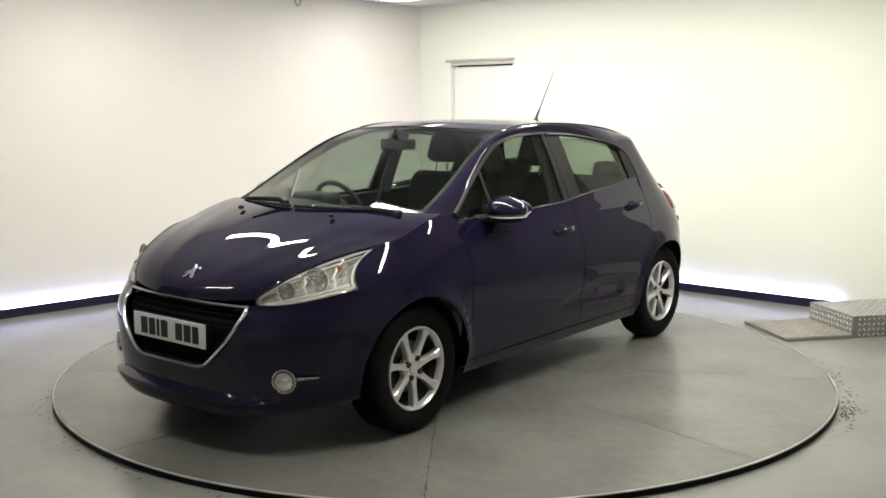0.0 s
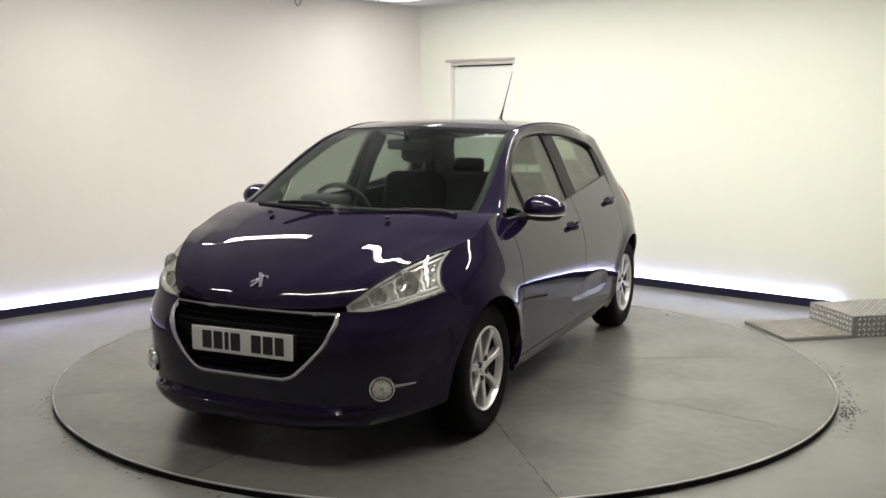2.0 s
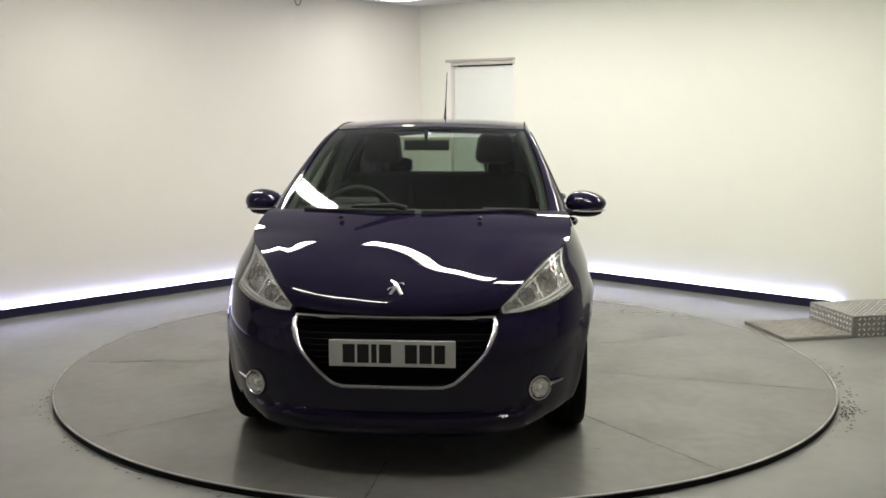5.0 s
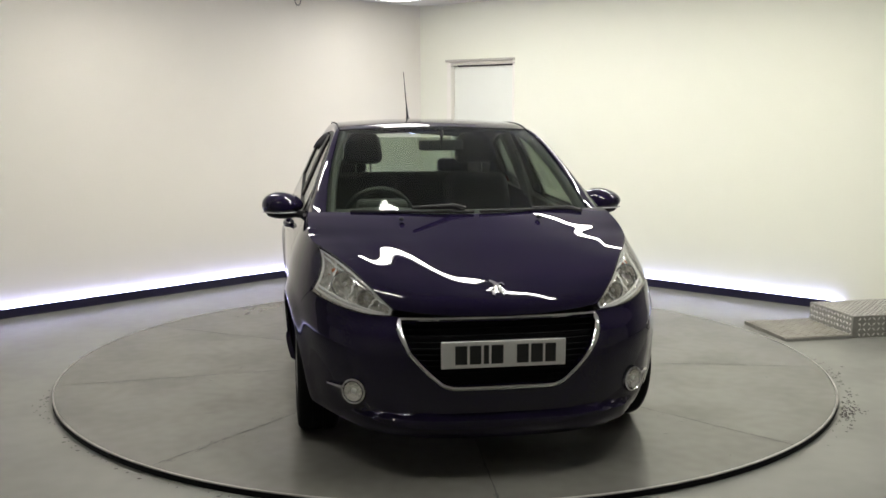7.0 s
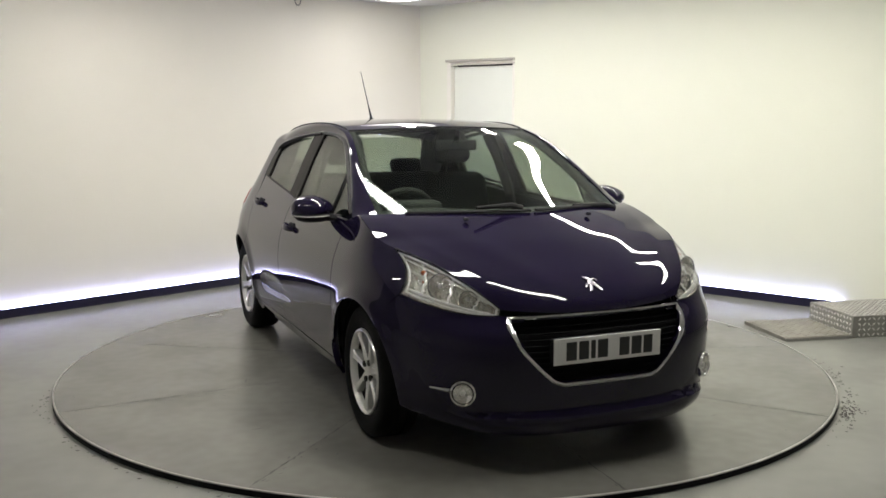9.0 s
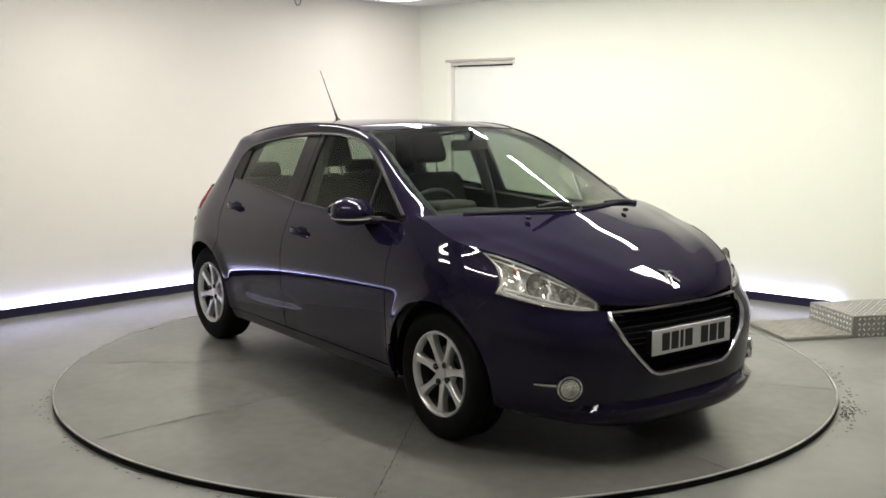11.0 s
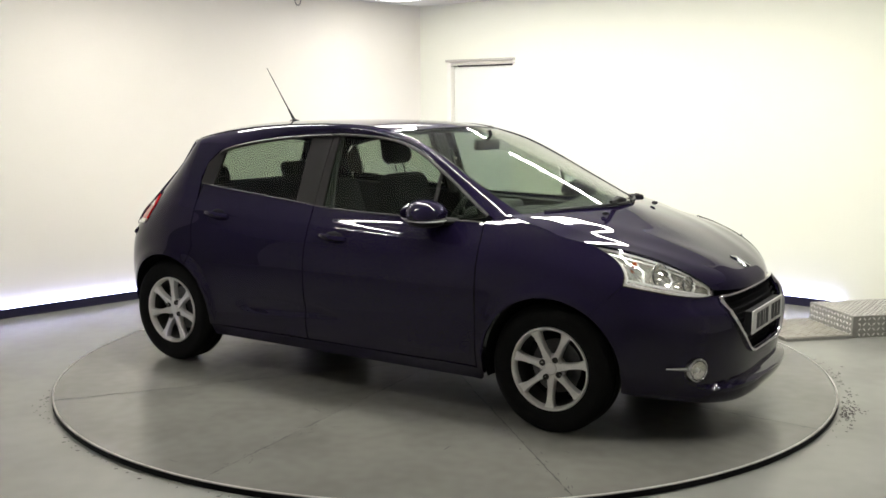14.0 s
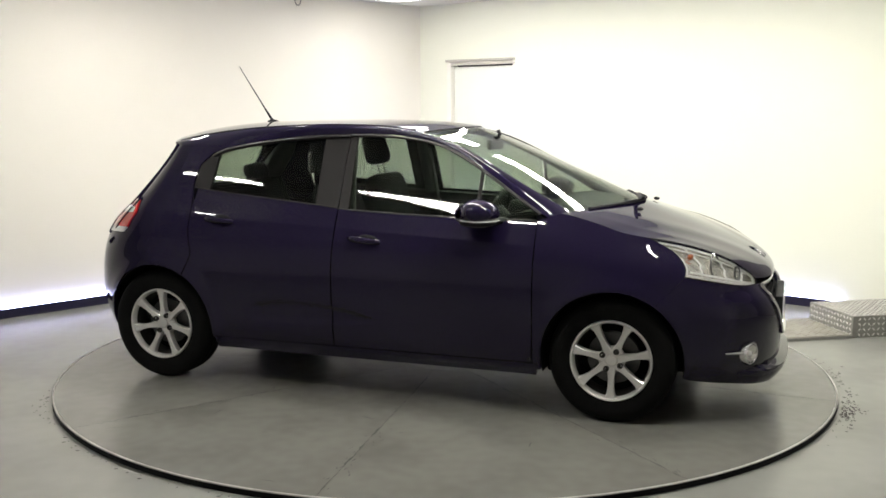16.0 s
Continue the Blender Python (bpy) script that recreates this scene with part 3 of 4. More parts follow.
def build_grille(bumper):
    zs = 0.648 - 0.272 * np.sin(np.linspace(math.pi / 2, 0, 26))
    right = [(grille_half(z), z) for z in zs]
    outline = [(-y, z) for y, z in right[::-1]] + right
    n = len(right)
    ring = outline[:n] + [(y, 0.3755) for y in np.linspace(-0.17, 0.17, 7)] + outline[n:] + [(y, 0.650) for y in np.linspace(0.39, -0.39, 17)]
    pts = [nose_at(y, z, 0.006) for y, z in ring]
    fr = part("grille_frame", tube_bm(pts, 0.0125, 8, closed=True, flat=0.8), CHROME, bumper, "bright chrome grille surround")
    # dark recessed mesh
    C = np.zeros((41, 12, 3))
    for j, z in enumerate(np.linspace(0.355, 0.655, 12)):
        for i, f in enumerate(np.linspace(-1, 1, 41)):
            v = nose_at(f * 0.44, z, -0.05)
            C[i, j] = v
    g = part("grille", grid_bm(C, 0.01), INNER, bumper, "black recessed grille")
    for k, z in enumerate(np.linspace(0.385, 0.63, 11)):
        w = grille_half(z) - 0.008
        row = [nose_at(y, z, -0.034) for y in np.linspace(-w, w, 25)]
        part("slat", tube_bm(row, 0.005, 6, flat=0.7), INNER, g)
    # number plate; its writing is shown as bars
    pl = part("number_plate", box_bm(2.036, 2.044, -0.26, 0.26, 0.459, 0.570, 0.003), WHITEPLATE, bumper, "white number plate with black writing bars", smooth=False)
    part("plate_holder", box_bm(2.000, 2.036, -0.255, 0.255, 0.462, 0.566, 0.004), BLACK, bumper, smooth=False)
    y = -0.203
    for w in (0.050, 0.048, 0.022, 0.050, -0.036, 0.050, 0.050, 0.045):
        if w > 0:
            part("bar", box_bm(2.0441, 2.0452, y, y + w, 0.475, 0.553, 0.0005, 1), INK, pl, smooth=False)
        y += abs(w) + 0.010
    # seam under the bonnet with its slim bright strip
    part("upper_strip", tube_bm([nose_at(y, 0.668, 0.012) for y in np.linspace(-0.13, 0.13, 15)], 0.006, 8), GLOSSBLACK, bumper, "slim dark strip above the grille")


def build_fog(bumper, s):
    z, y = 0.345, 0.600
    c = nose_at(s * y, z)
    e = nose_at(s * (y + 0.01), z) - nose_at(s * (y - 0.01), z)
    t = e.normalized()
    nrm = Vector((abs(t.y), -t.x * math.copysign(1, t.y), 0)).normalized()
    q = (nrm * 0.75 + Vector((1, 0, 0)) * 0.25).normalized()
    m = Matrix.Translation(c) @ q.to_track_quat("Y", "Z").to_matrix().to_4x4()
    ring = [(0.041, 0.010), (0.047, 0.020), (0.054, 0.016), (0.058, 0.0), (0.058, -0.03), (0.040, -0.03)]
    f = part("fog_lamp", lathe_bm(ring, 36, closed=True, m=m), CHROME, bumper, "round front fog lamp with chrome bezel")
    part("bowl", lathe_bm([(0.0, 0.006), (0.012, 0.0065), (0.022, 0.008), (0.032, 0.011), (0.042, 0.016)], 13, m=m), LAMPBACK, f, "faceted silver bowl", smooth=False)
    part("bulb", lathe_bm([(0.0, 0.015), (0.007, 0.0145), (0.011, 0.011), (0.012, 0.004)], 10, m=m), LAMPSILVER, f)
    part("lens", lathe_bm([(0.0, 0.024), (0.02, 0.0225), (0.042, 0.0175)], 30, m=m), LENS, f)
    pts, rad = [], []
    for i, k in enumerate(np.linspace(0.045, 0.108, 10)):
        pts.append(nose_at(s * (y + k * 0.95), z + 0.010 + 0.02 * (k - 0.05), 0.008) if abs(y + k * 0.95) < 0.80 else nose_at(s * 0.795, z + 0.014))
        rad.append(0.018 - 0.009 * i / 9)
    part("blade", tube_bm(pts, rad, 8, flat=0.6), CHROME, f, "chrome blade beside the fog lamp")


def lamp_curves():
    top = [(a_y(y, z), z) for y, z in spline(LAMP_TOP, 30)]
    low = [(a_y(0.447, 0.654), 0.660), (a_y(0.53, 0.66), 0.661), (a_y(0.62, 0.675), 0.674), (a_y(0.70, 0.695), 0.696), (a_x(1.600, 0.720), 0.722)]
    low = [tuple(p) for p in spline(low, 30)]
    end = [low[-1], (a_x(1.592, 0.775), 0.775), (a_x(1.53, 0.838), 0.838), top[-1]]
    return low, top, [low[0], top[0]], [tuple(p) for p in spline(end, 12)]


def build_headlight(s):
    low, top, l, r = lamp_curves()
    C = coons(low, top, l, r, 36, 14)
    P = front(C[..., 0], C[..., 1])
    if s < 0:
        P = mirrored(P)
    P = offset_grid(P, 0.002)
    inner = offset_grid(P, -0.036)
    facets = inner[::1, ::1].copy()
    rng = random.Random(11)
    for i in range(1, facets.shape[0] - 1):
        for j in range(1, facets.shape[1] - 1):
            facets[i, j] += np.array([rng.uniform(-0.009, 0.009), s * rng.uniform(-0.004, 0.004), rng.uniform(-0.004, 0.004)])
    lamp = part("headlight", grid_bm(facets, 0.006), LAMPBACK, car, "clear headlight with chrome reflectors", smooth=False)
    # side walls of the housing
    bm = bmesh.new()
    loop = [(i, 0) for i in range(35)] + [(35, j) for j in range(13)] + [(i, 13) for i in range(35, 0, -1)] + [(0, j) for j in range(13, 0, -1)]
    vo = [bm.verts.new(offset_grid(P, -0.008)[i, j]) for i, j in loop]
    vi = [bm.verts.new(inner[i, j]) for i, j in loop]
    for k in range(len(loop)):
        q = (k + 1) % len(loop)
        bm.faces.new((vo[k], vo[q], vi[q], vi[k]))
    part("housing", bm, LAMPBACK, lamp, "silver lamp housing")
    edge = [Vector(offset_grid(P, -0.016)[i, j]) for i, j in [(min(34, max(1, i)), min(12, max(1, j))) for i, j in loop]]
    part("bezel", tube_bm(edge, 0.006, 6, closed=True), LAMPSILVER, lamp, "silver inner bezel")
    rim = [Vector(offset_grid(P, -0.003)[i, j]) for i, j in loop]
    part("seal", tube_bm(rim, 0.0028, 6, closed=True), BLACK, lamp)
    # round reflector bowls and bulbs
    D = offset_grid(P, -0.020)
    for (i, j, rr) in ((11, 6, 0.033), (21, 6, 0.050)):
        c = Vector(D[i, j])
        ax = Vector((1, 0.28 * s, 0.1)).normalized()
        m = Matrix.Translation(c) @ ax.to_track_quat("Y", "Z").to_matrix().to_4x4()
        part("reflector", lathe_bm([(0.004, -0.03), (rr * 0.35, -0.027), (rr * 0.6, -0.020), (rr * 0.82, -0.010), (rr, 0.002)], 14, m=m), LAMPBACK, lamp, "round chrome reflector", smooth=False)
        part("bowl_ring", lathe_bm([(rr * 1.02, 0.004), (rr * 1.07, 0.009), (rr * 1.12, 0.004), (rr * 1.07, 0.0)], 36, closed=True, m=m), DARKMETAL, lamp, "dark ring round the reflector")
        part("bulb", lathe_bm([(0.0, -0.006), (0.008, -0.008), (0.011, -0.012), (0.011, -0.03)], 16, m=m), CLEARLENS, lamp)
    # bright divider fins
    for i in (6, 15, 25):
        row = [Vector(D[min(35, i + (13 - j) // 3), j]) for j in range(1, 13)]
        part("fin", tube_bm(row, 0.006, 6, flat=0.6), LAMPSILVER, lamp, "silver divider fin")
    c = Vector(offset_grid(P, -0.024)[27, 8])
    bm = bmesh.new()
    bmesh.ops.create_uvsphere(bm, u_segments=12, v_segments=8, radius=1.0, matrix=Matrix.LocRotScale(c, None, (0.014, 0.013, 0.011)))
    part("indicator_bulb", bm, AMBER, lamp, "amber indicator bulb")
    part("brow", tube_bm([Vector(offset_grid(P, -0.022)[i, 10]) for i in range(4, 34)], 0.006, 6, flat=0.6), LAMPSILVER, lamp, "silver brow over the reflectors")
    part("light_guide", tube_bm([Vector(offset_grid(P, -0.015)[i, 2]) for i in range(3, 34)], 0.006, 6), LAMPSILVER, lamp, "pale light guide strip")
    part("lens", grid_bm(P, 0.004), LENS, lamp, "clear lens")


def build_wing(s):
    low, top, l, r = lamp_curves()
    arc = arch(AXLE, 0.585, HUB_Z + ARCH_R - 1e-6, 6, True) + arch(AXLE, 0.235, HUB_Z + ARCH_R - 1e-6, 12, False)[::-1][1:]
    B = arc + [(0.889, 0.235)]
    lamp_end = [front(np.array(a), np.array(z)) for a, z in r]
    L = [B[0]] + [(float(p[0]), float(p[2])) for p in lamp_end[:1]]
    rear = [(float(p[0]), float(p[2])) for p in lamp_end]
    T = rear + [(1.30, 0.918), (1.2, 0.952), (1.08, 0.985), (1.0, 1.0), (0.889, 0.965)]
    R = [(0.889, 0.235), (0.889, 0.5), (0.889, 0.965)]
    C = coons(B, T, L, R, 56, 26)
    P = side(C[..., 0], C[..., 1])
    P = P if s > 0 else mirrored(P)
    w = part("front_wing", grid_bm(P, 0.012), PAINT, car, "dark blue painted front wing")
    return w


def door_panel(name, B, T, L, R, s, nu, nv, label):
    C = coons(B, T, L, R, nu, nv)
    P = side(C[..., 0], C[..., 1])
    return part(name, grid_bm(P if s > 0 else mirrored(P), 0.03), PAINT, car, label)


def belt_pts(x0, x1, n=14):
    return [(x, float(belt_z(x))) for x in np.linspace(x0, x1, n)]


def build_handle(door, x, z, s):
    p = side(x, z)
    yb = float(p[1])
    pts = [Vector((x + 0.085 - 0.17 * f, s * (yb + 0.004 + 0.030 * math.sin(math.pi * f) ** 0.5), z - 0.004 + 0.012 * f)) for f in np.linspace(0, 1, 13)]
    part("door_handle", tube_bm(pts, [0.010 + 0.004 * math.sin(math.pi * f) for f in np.linspace(0, 1, 13)], 10, flat=1.25), PAINT, door, "body-coloured pull handle")
    # a flat black ellipsoid stands for the shade in the handle's scoop
    bm = bmesh.new()
    bmesh.ops.create_uvsphere(bm, u_segments=20, v_segments=10, radius=1.0, matrix=Matrix.LocRotScale((x + 0.012, s * (yb - 0.001), z), None, (0.062, 0.006, 0.030)))
    part("handle_shade", bm, BLACK, door, "flat black oval for the shaded recess behind the handle")


def pane(name, pts_low, pts_top, s, parent, material, inset=0.008, nu=24, nv=10, l=None, r=None):
    C = coons(pts_low, pts_top, l or [pts_low[0], pts_top[0]], r or [pts_low[-1], pts_top[-1]], nu, nv)
    P = side(C[..., 0], C[..., 1])
    P = offset_grid(P if s > 0 else mirrored(P), -inset)
    return part(name, grid_bm(P, 0.004), material, parent, "tinted side window glass")


def frame_bar(name, pts, s, parent, width, material, label="", depth=0.5, inset=0.004, n=8):
    row = [Vector(side(x, z)) for x, z in pts]
    row = [Vector((v.x, s * (v.y - inset), v.z)) for v in row]
    return part(name, tube_bm(row, width, n, flat=depth), material, parent, label)


def build_sides(s):
    arc = arch(-AXLE, 0.265, 0.60, 8, True)
    fd = door_panel("front_door", [(0.883, 0.268), (-0.185, 0.268)], belt_pts(0.883, -0.185), [(0.883, 0.268), (0.883, 0.962)], [(-0.185, 0.268), (-0.185, float(belt_z(-0.185)))], s, 56, 104, "dark blue front door")
    rb = [(-0.192, 0.268), (arc[0][0] + 0.006, 0.268)]
    rr = [(x + 0.006, z) for x, z in arc] + [(-1.035, 0.72), (-1.07, 0.85), (-1.075, 0.97), (-1.06, float(belt_z(-1.06)))]
    rd = door_panel("rear_door", rb, belt_pts(-0.192, -1.06), [(-0.192, 0.268), (-0.192, float(belt_z(-0.192)))], rr, s, 52, 104, "dark blue rear door")
    build_handle(fd, -0.01, 0.835, s)
    build_handle(rd, -0.885, 0.905, s)
    # sill
    C = coons([(0.90, 0.200), (-0.90, 0.200)], [(0.91, 0.262), (-0.91, 0.262)], [(0.90, 0.200), (0.91, 0.262)], [(-0.90, 0.200), (-0.91, 0.262)], 40, 6)
    P = side(C[..., 0], C[..., 1])
    part("sill", grid_bm(P if s > 0 else mirrored(P), 0.02), PAINT, car, "dark blue sill below the doors")
    # rear quarter, behind the rear door up to the roof
    q_low = arch(-AXLE, 0.60, HUB_Z + ARCH_R - 1e-6, 6, True) + arch(-AXLE, 0.25, HUB_Z + ARCH_R - 1e-6, 12, False)[::-1][1:]
    left = [q_low[0], (-1.040, 0.72), (-1.077, 0.85), (-1.082, 0.97), (-1.095, 1.078), (-1.10, 1.10), (-1.075, 1.20), (-1.0, 1.275), (-0.93, 1.30)]
    # in the chart of x and z, then bent round the tail
    Bq = q_low + [(-1.70, 0.262)]
    Tq = [(-0.93, 1.30), (-1.1, 1.305), (-1.29, 1.30)]
    Rq = [(-1.70, 0.262), (-1.77, 0.45), (-1.75, 0.70), (-1.67, 0.83), (-1.56, 0.94), (-1.51, 1.0), (-1.41, 1.15), (-1.29, 1.30)]
    C = coons(Bq, Tq, left, Rq, 44, 40)
    P = side(C[..., 0], C[..., 1])
    part("rear_quarter", grid_bm(P if s > 0 else mirrored(P), 0.014), PAINT, car, "dark blue rear quarter panel")
    # window panes
    xs = np.linspace(0.56, -0.14, 20)
    fl = pane("window_pane", [(x, float(belt_z(x)) + 0.003) for x in xs], [(x, float(top_z(x)) - 0.012) for x in xs], s, fd, TINTGLASS)
    xs = np.linspace(0.88, 0.59, 14)
    pane("quarter_pane", [(x, float(belt_z(x)) + 0.003) for x in xs], [(x, float(top_z(x)) - 0.012) for x in xs], s, fd, TINTGLASS)
    xs = np.linspace(-0.315, -0.992, 22)
    pane("window_pane", [(x, float(belt_z(x)) + 0.003) for x in xs], [(x, float(top_z(x)) - 0.012) for x in xs], s, rd, TINTGLASS)
    # black pillars and frames round the glass
    C = coons([(-0.130, 0.985), (-0.186, 0.987)], [(-0.150, 1.362), (-0.186, 1.364)], [(-0.130, 0.985), (-0.150, 1.362)], [(-0.186, 0.987), (-0.186, 1.364)], 5, 16)
    P = side(C[..., 0], C[..., 1])
    part("door_pillar", grid_bm(P if s > 0 else mirrored(P), 0.02), GLOSSBLACK, fd, "black pillar trim")
    C = coons([(-0.191, 0.988), (-0.322, 1.001)], [(-0.191, 1.364), (-0.335, 1.364)], [(-0.191, 0.988), (-0.191, 1.364)], [(-0.322, 1.001), (-0.335, 1.364)], 8, 16)
    P = side(C[..., 0], C[..., 1])
    part("door_pillar", grid_bm(P if s > 0 else mirrored(P), 0.02), GLOSSBLACK, rd, "black pillar trim")
    ql = [(-0.985, 1.061), (-1.088, 1.074)]
    C = coons(ql, [(-0.968, 1.272), (-0.998, 1.258)], [ql[0], (-0.968, 1.272)], [ql[1], (-1.075, 1.19), (-0.995, 1.262)], 8, 14)
    P = side(C[..., 0], C[..., 1])
    part("corner_trim", grid_bm(P if s > 0 else mirrored(P), 0.02), GLOSSBLACK, rd, "black trim panel behind the rear window")
    frame_bar("window_bar", [(0.575, z) for z in np.linspace(0.965, float(top_z(0.575)) - 0.01, 8)], s, fd, 0.011, GLOSSBLACK, "black upright bar")
    frame_bar("window_seal", [(x, z + 0.002) for x, z in belt_pts(0.88, -0.185, 24)], s, fd, 0.008, GLOSSBLACK)
    frame_bar("window_seal", [(x, z + 0.002) for x, z in belt_pts(-0.192, -1.08, 24)], s, rd, 0.008, GLOSSBLACK)
    frame_bar("window_frame", [(x, float(top_z(x)) - 0.010) for x in np.linspace(0.90, -0.185, 40)], s, fd, 0.016, GLOSSBLACK)
    frame_bar("window_frame", [(x, float(top_z(x)) - 0.014) for x in np.linspace(-0.192, -1.0, 30)], s, rd, 0.021, GLOSSBLACK)
    # inner door cards keep the cabin dark below the glass
    C = coons([(0.86, 0.3), (-1.0, 0.3)], [(0.86, 0.955), (-1.0, 1.04)], [(0.86, 0.3), (0.86, 0.955)], [(-1.0, 0.3), (-1.0, 1.04)], 16, 8)
    P = offset_grid(side(C[..., 0], C[..., 1]), -0.06)
    part("door_card", grid_bm(P if s > 0 else mirrored(P), 0.02), DASH, car, "dark grey inner door trim")
    # mirror
    bm = bmesh.new()
    bmesh.ops.create_uvsphere(bm, u_segments=28, v_segments=16, radius=1.0)
    for v in bm.verts:
        k = v.co.copy()
        fx = 0.112 if k.x > 0 else 0.088
        v.co = Vector((0.612 + k.x * fx, s * (0.874 + k.y * 0.110), 1.002 + k.z * (0.067 - 0.012 * k.y * s) * (1 if k.z > 0 else 0.95)))
    mir = part("door_mirror", bm, PAINT, fd, "body-coloured door mirror")
    bm = bmesh.new()
    bmesh.ops.create_uvsphere(bm, u_segments=24, v_segments=12, radius=1.0, matrix=Matrix.LocRotScale((0.620, s * 0.878, 0.968), None, (0.106, 0.104, 0.0075)))
    part("mirror_light", bm, CLEARLENS, fd, "pale indicator strip under the mirror")
    bm = bmesh.new()
    bmesh.ops.create_uvsphere(bm, u_segments=24, v_segments=12, radius=1.0, matrix=Matrix.LocRotScale((0.612, s * 0.868, 0.956), None, (0.092, 0.092, 0.026)))
    part("mirror_base", bm, BLACK, fd)
    part("mirror_arm", tube_bm([(0.640, s * 0.82, 0.960), (0.690, s * 0.765, 0.956), (0.72, s * 0.735, 0.955)], [0.030, 0.028, 0.03], 10, flat=0.7), BLACK, fd, "black mirror arm")
    bm = bmesh.new()
    bmesh.ops.create_uvsphere(bm, u_segments=20, v_segments=10, radius=1.0, matrix=Matrix.LocRotScale((0.526, s * 0.874, 1.000), None, (0.006, 0.088, 0.046)))
    part("mirror_glass", bm, MIRROR, fd, "silvered mirror glass")


# windscreen edge and roof edge, bottom to rear
WS_EDGE = [(1.030, 0.668, 1.003), (0.88, 0.656, 1.080), (0.72, 0.636, 1.165), (0.55, 0.605, 1.257), (0.38, 0.572, 1.335), (0.20, 0.545, 1.388)]
ROOF_EDGE = WS_EDGE[-1:] + [(0.0, 0.545, 1.412), (-0.3, 0.548, 1.420), (-0.65, 0.545, 1.408), (-0.95, 0.535, 1.382), (-1.18, 0.520, 1.348), (-1.36, 0.485, 1.312)]
ROOF_C = [(0.335, 1.408), (0.18, 1.428), (0.0, 1.438), (-0.25, 1.443), (-0.53, 1.441), (-0.8, 1.434), (-1.0, 1.424), (-1.25, 1.395), (-1.45, 1.352)]


def bow(U, k=0.25):
    """From 0 in the middle to 1 at the edge, nearly straight towards the edge."""
    return (np.sqrt(U ** 2 + k ** 2) - k) / (math.sqrt(1 + k ** 2) - k)


def build_top():
    # bonnet
    S = spline([tuple(front(np.array(a_y(y, z)), np.array(z))) for y, z in LAMP_TOP] + [tuple(side(x, z)) for x, z in ((1.30, 0.920), (1.2, 0.954), (1.08, 0.987), (1.0, 1.002))], 60)
    Cc = spline([(1.985, 0, 0.662), (1.976, 0, 0.692), (1.935, 0, 0.735), (1.85, 0, 0.787), (1.74, 0, 0.840), (1.58, 0, 0.910), (1.42, 0, 0.968), (1.298, 0, 1.010)], 60)
    v = np.linspace(0, 1, 60)
    s, c = along(S, v), along(Cc, v)
    u = np.linspace(-1, 1, 121)
    U = np.abs(u)[:, None]
    W = v[None] ** 2
    X = c[None, :, 0] + (s[None, :, 0] - c[None, :, 0]) * ((1 - W) * U ** 2.3 + W * bow(U))
    Y = u[:, None] * s[None, :, 1]
    Z = c[None, :, 2] + (s[None, :, 2] - c[None, :, 2]) * U ** 2.6
    ridge = np.exp(-((U - 0.30 - 0.35 * v[None]) / 0.14) ** 2) * np.sin(np.pi * np.clip(v[None], 0, 1)) ** 0.7
    Z = Z + 0.004 * ridge
    # a fold on each side, above the headlight and back to the windscreen's corner
    fold = table([(1.15, 0.675), (1.35, 0.625), (1.58, 0.548), (1.72, 0.490), (1.82, 0.425), (1.95, 0.30)])(X)
    off = np.sqrt((np.abs(Y) - fold) ** 2 + 0.018 ** 2)
    ends = np.sin(np.pi * np.clip(v[None], 0, 1)) ** 0.8 * np.clip((1 - U) * 6, 0, 1)
    Z = Z + 0.004 * np.exp(-off / 0.06) * ends
    P = np.stack([X, Y, Z], -1)
    bonnet = part("bonnet", grid_bm(P, 0.012, mid=(0.8, 0, 0.2)), PAINT, car, "dark blue curved bonnet")
    # badge as a plain upright shape on the bonnet's nose
    def nose(y, z):
        o = np.argsort(Cc[:, 2])
        return (float(np.interp(z, Cc[o, 2], Cc[o, 0])) + 0.004, y, z)
    strokes = (([(0.030, 0.738), (0.012, 0.760), (-0.005, 0.778), (-0.024, 0.786)], [0.008, 0.011, 0.012, 0.006]),
               ([(-0.022, 0.738), (-0.008, 0.755), (-0.002, 0.772)], [0.007, 0.009, 0.010]),
               ([(-0.002, 0.764), (-0.026, 0.760), (-0.034, 0.752)], [0.008, 0.007, 0.005]),
               ([(0.004, 0.774), (0.026, 0.778), (0.036, 0.770)], [0.008, 0.007, 0.005]))
    bm = join(*[tube_bm([nose(y, z) for y, z in pts], rad, 8, flat=0.6) for pts, rad in strokes])
    part("badge", bm, CHROME, bonnet, "chrome badge on the bonnet")
    for y in (-0.33, 0.33):
        bm = bmesh.new()
        bmesh.ops.create_uvsphere(bm, u_segments=12, v_segments=8, radius=1.0, matrix=Matrix.LocRotScale((1.32, y, 0.994), None, (0.018, 0.014, 0.010)))
        part("washer_jet", bm, BLACK, bonnet, "black washer jet")
    # windscreen
    E = spline(WS_EDGE, 40)
    v = np.linspace(0, 1, 24)
    e = along(E, v)
    c0, c1 = np.array((1.285, 0, 1.018)), np.array((0.335, 0, 1.408))
    c = c0 + (c1 - c0) * v[:, None]
    c[:, 2] += 0.008 * np.sin(np.pi * v)
    u = np.linspace(-1, 1, 33)
    U = np.abs(u)[:, None]
    P = np.stack([c[None, :, 0] + (e[None, :, 0] - c[None, :, 0]) * bow(U), u[:, None] * e[None, :, 1],
                  c[None, :, 2] + (e[None, :, 2] - c[None, :, 2]) * bow(U)], -1)
    ws = part("windscreen", grid_bm(offset_grid(P, -0.004), 0.004), GLASS, car, "clear raked windscreen")
    border = [Vector(offset_grid(P, -0.012)[i, 0]) for i in range(33)]
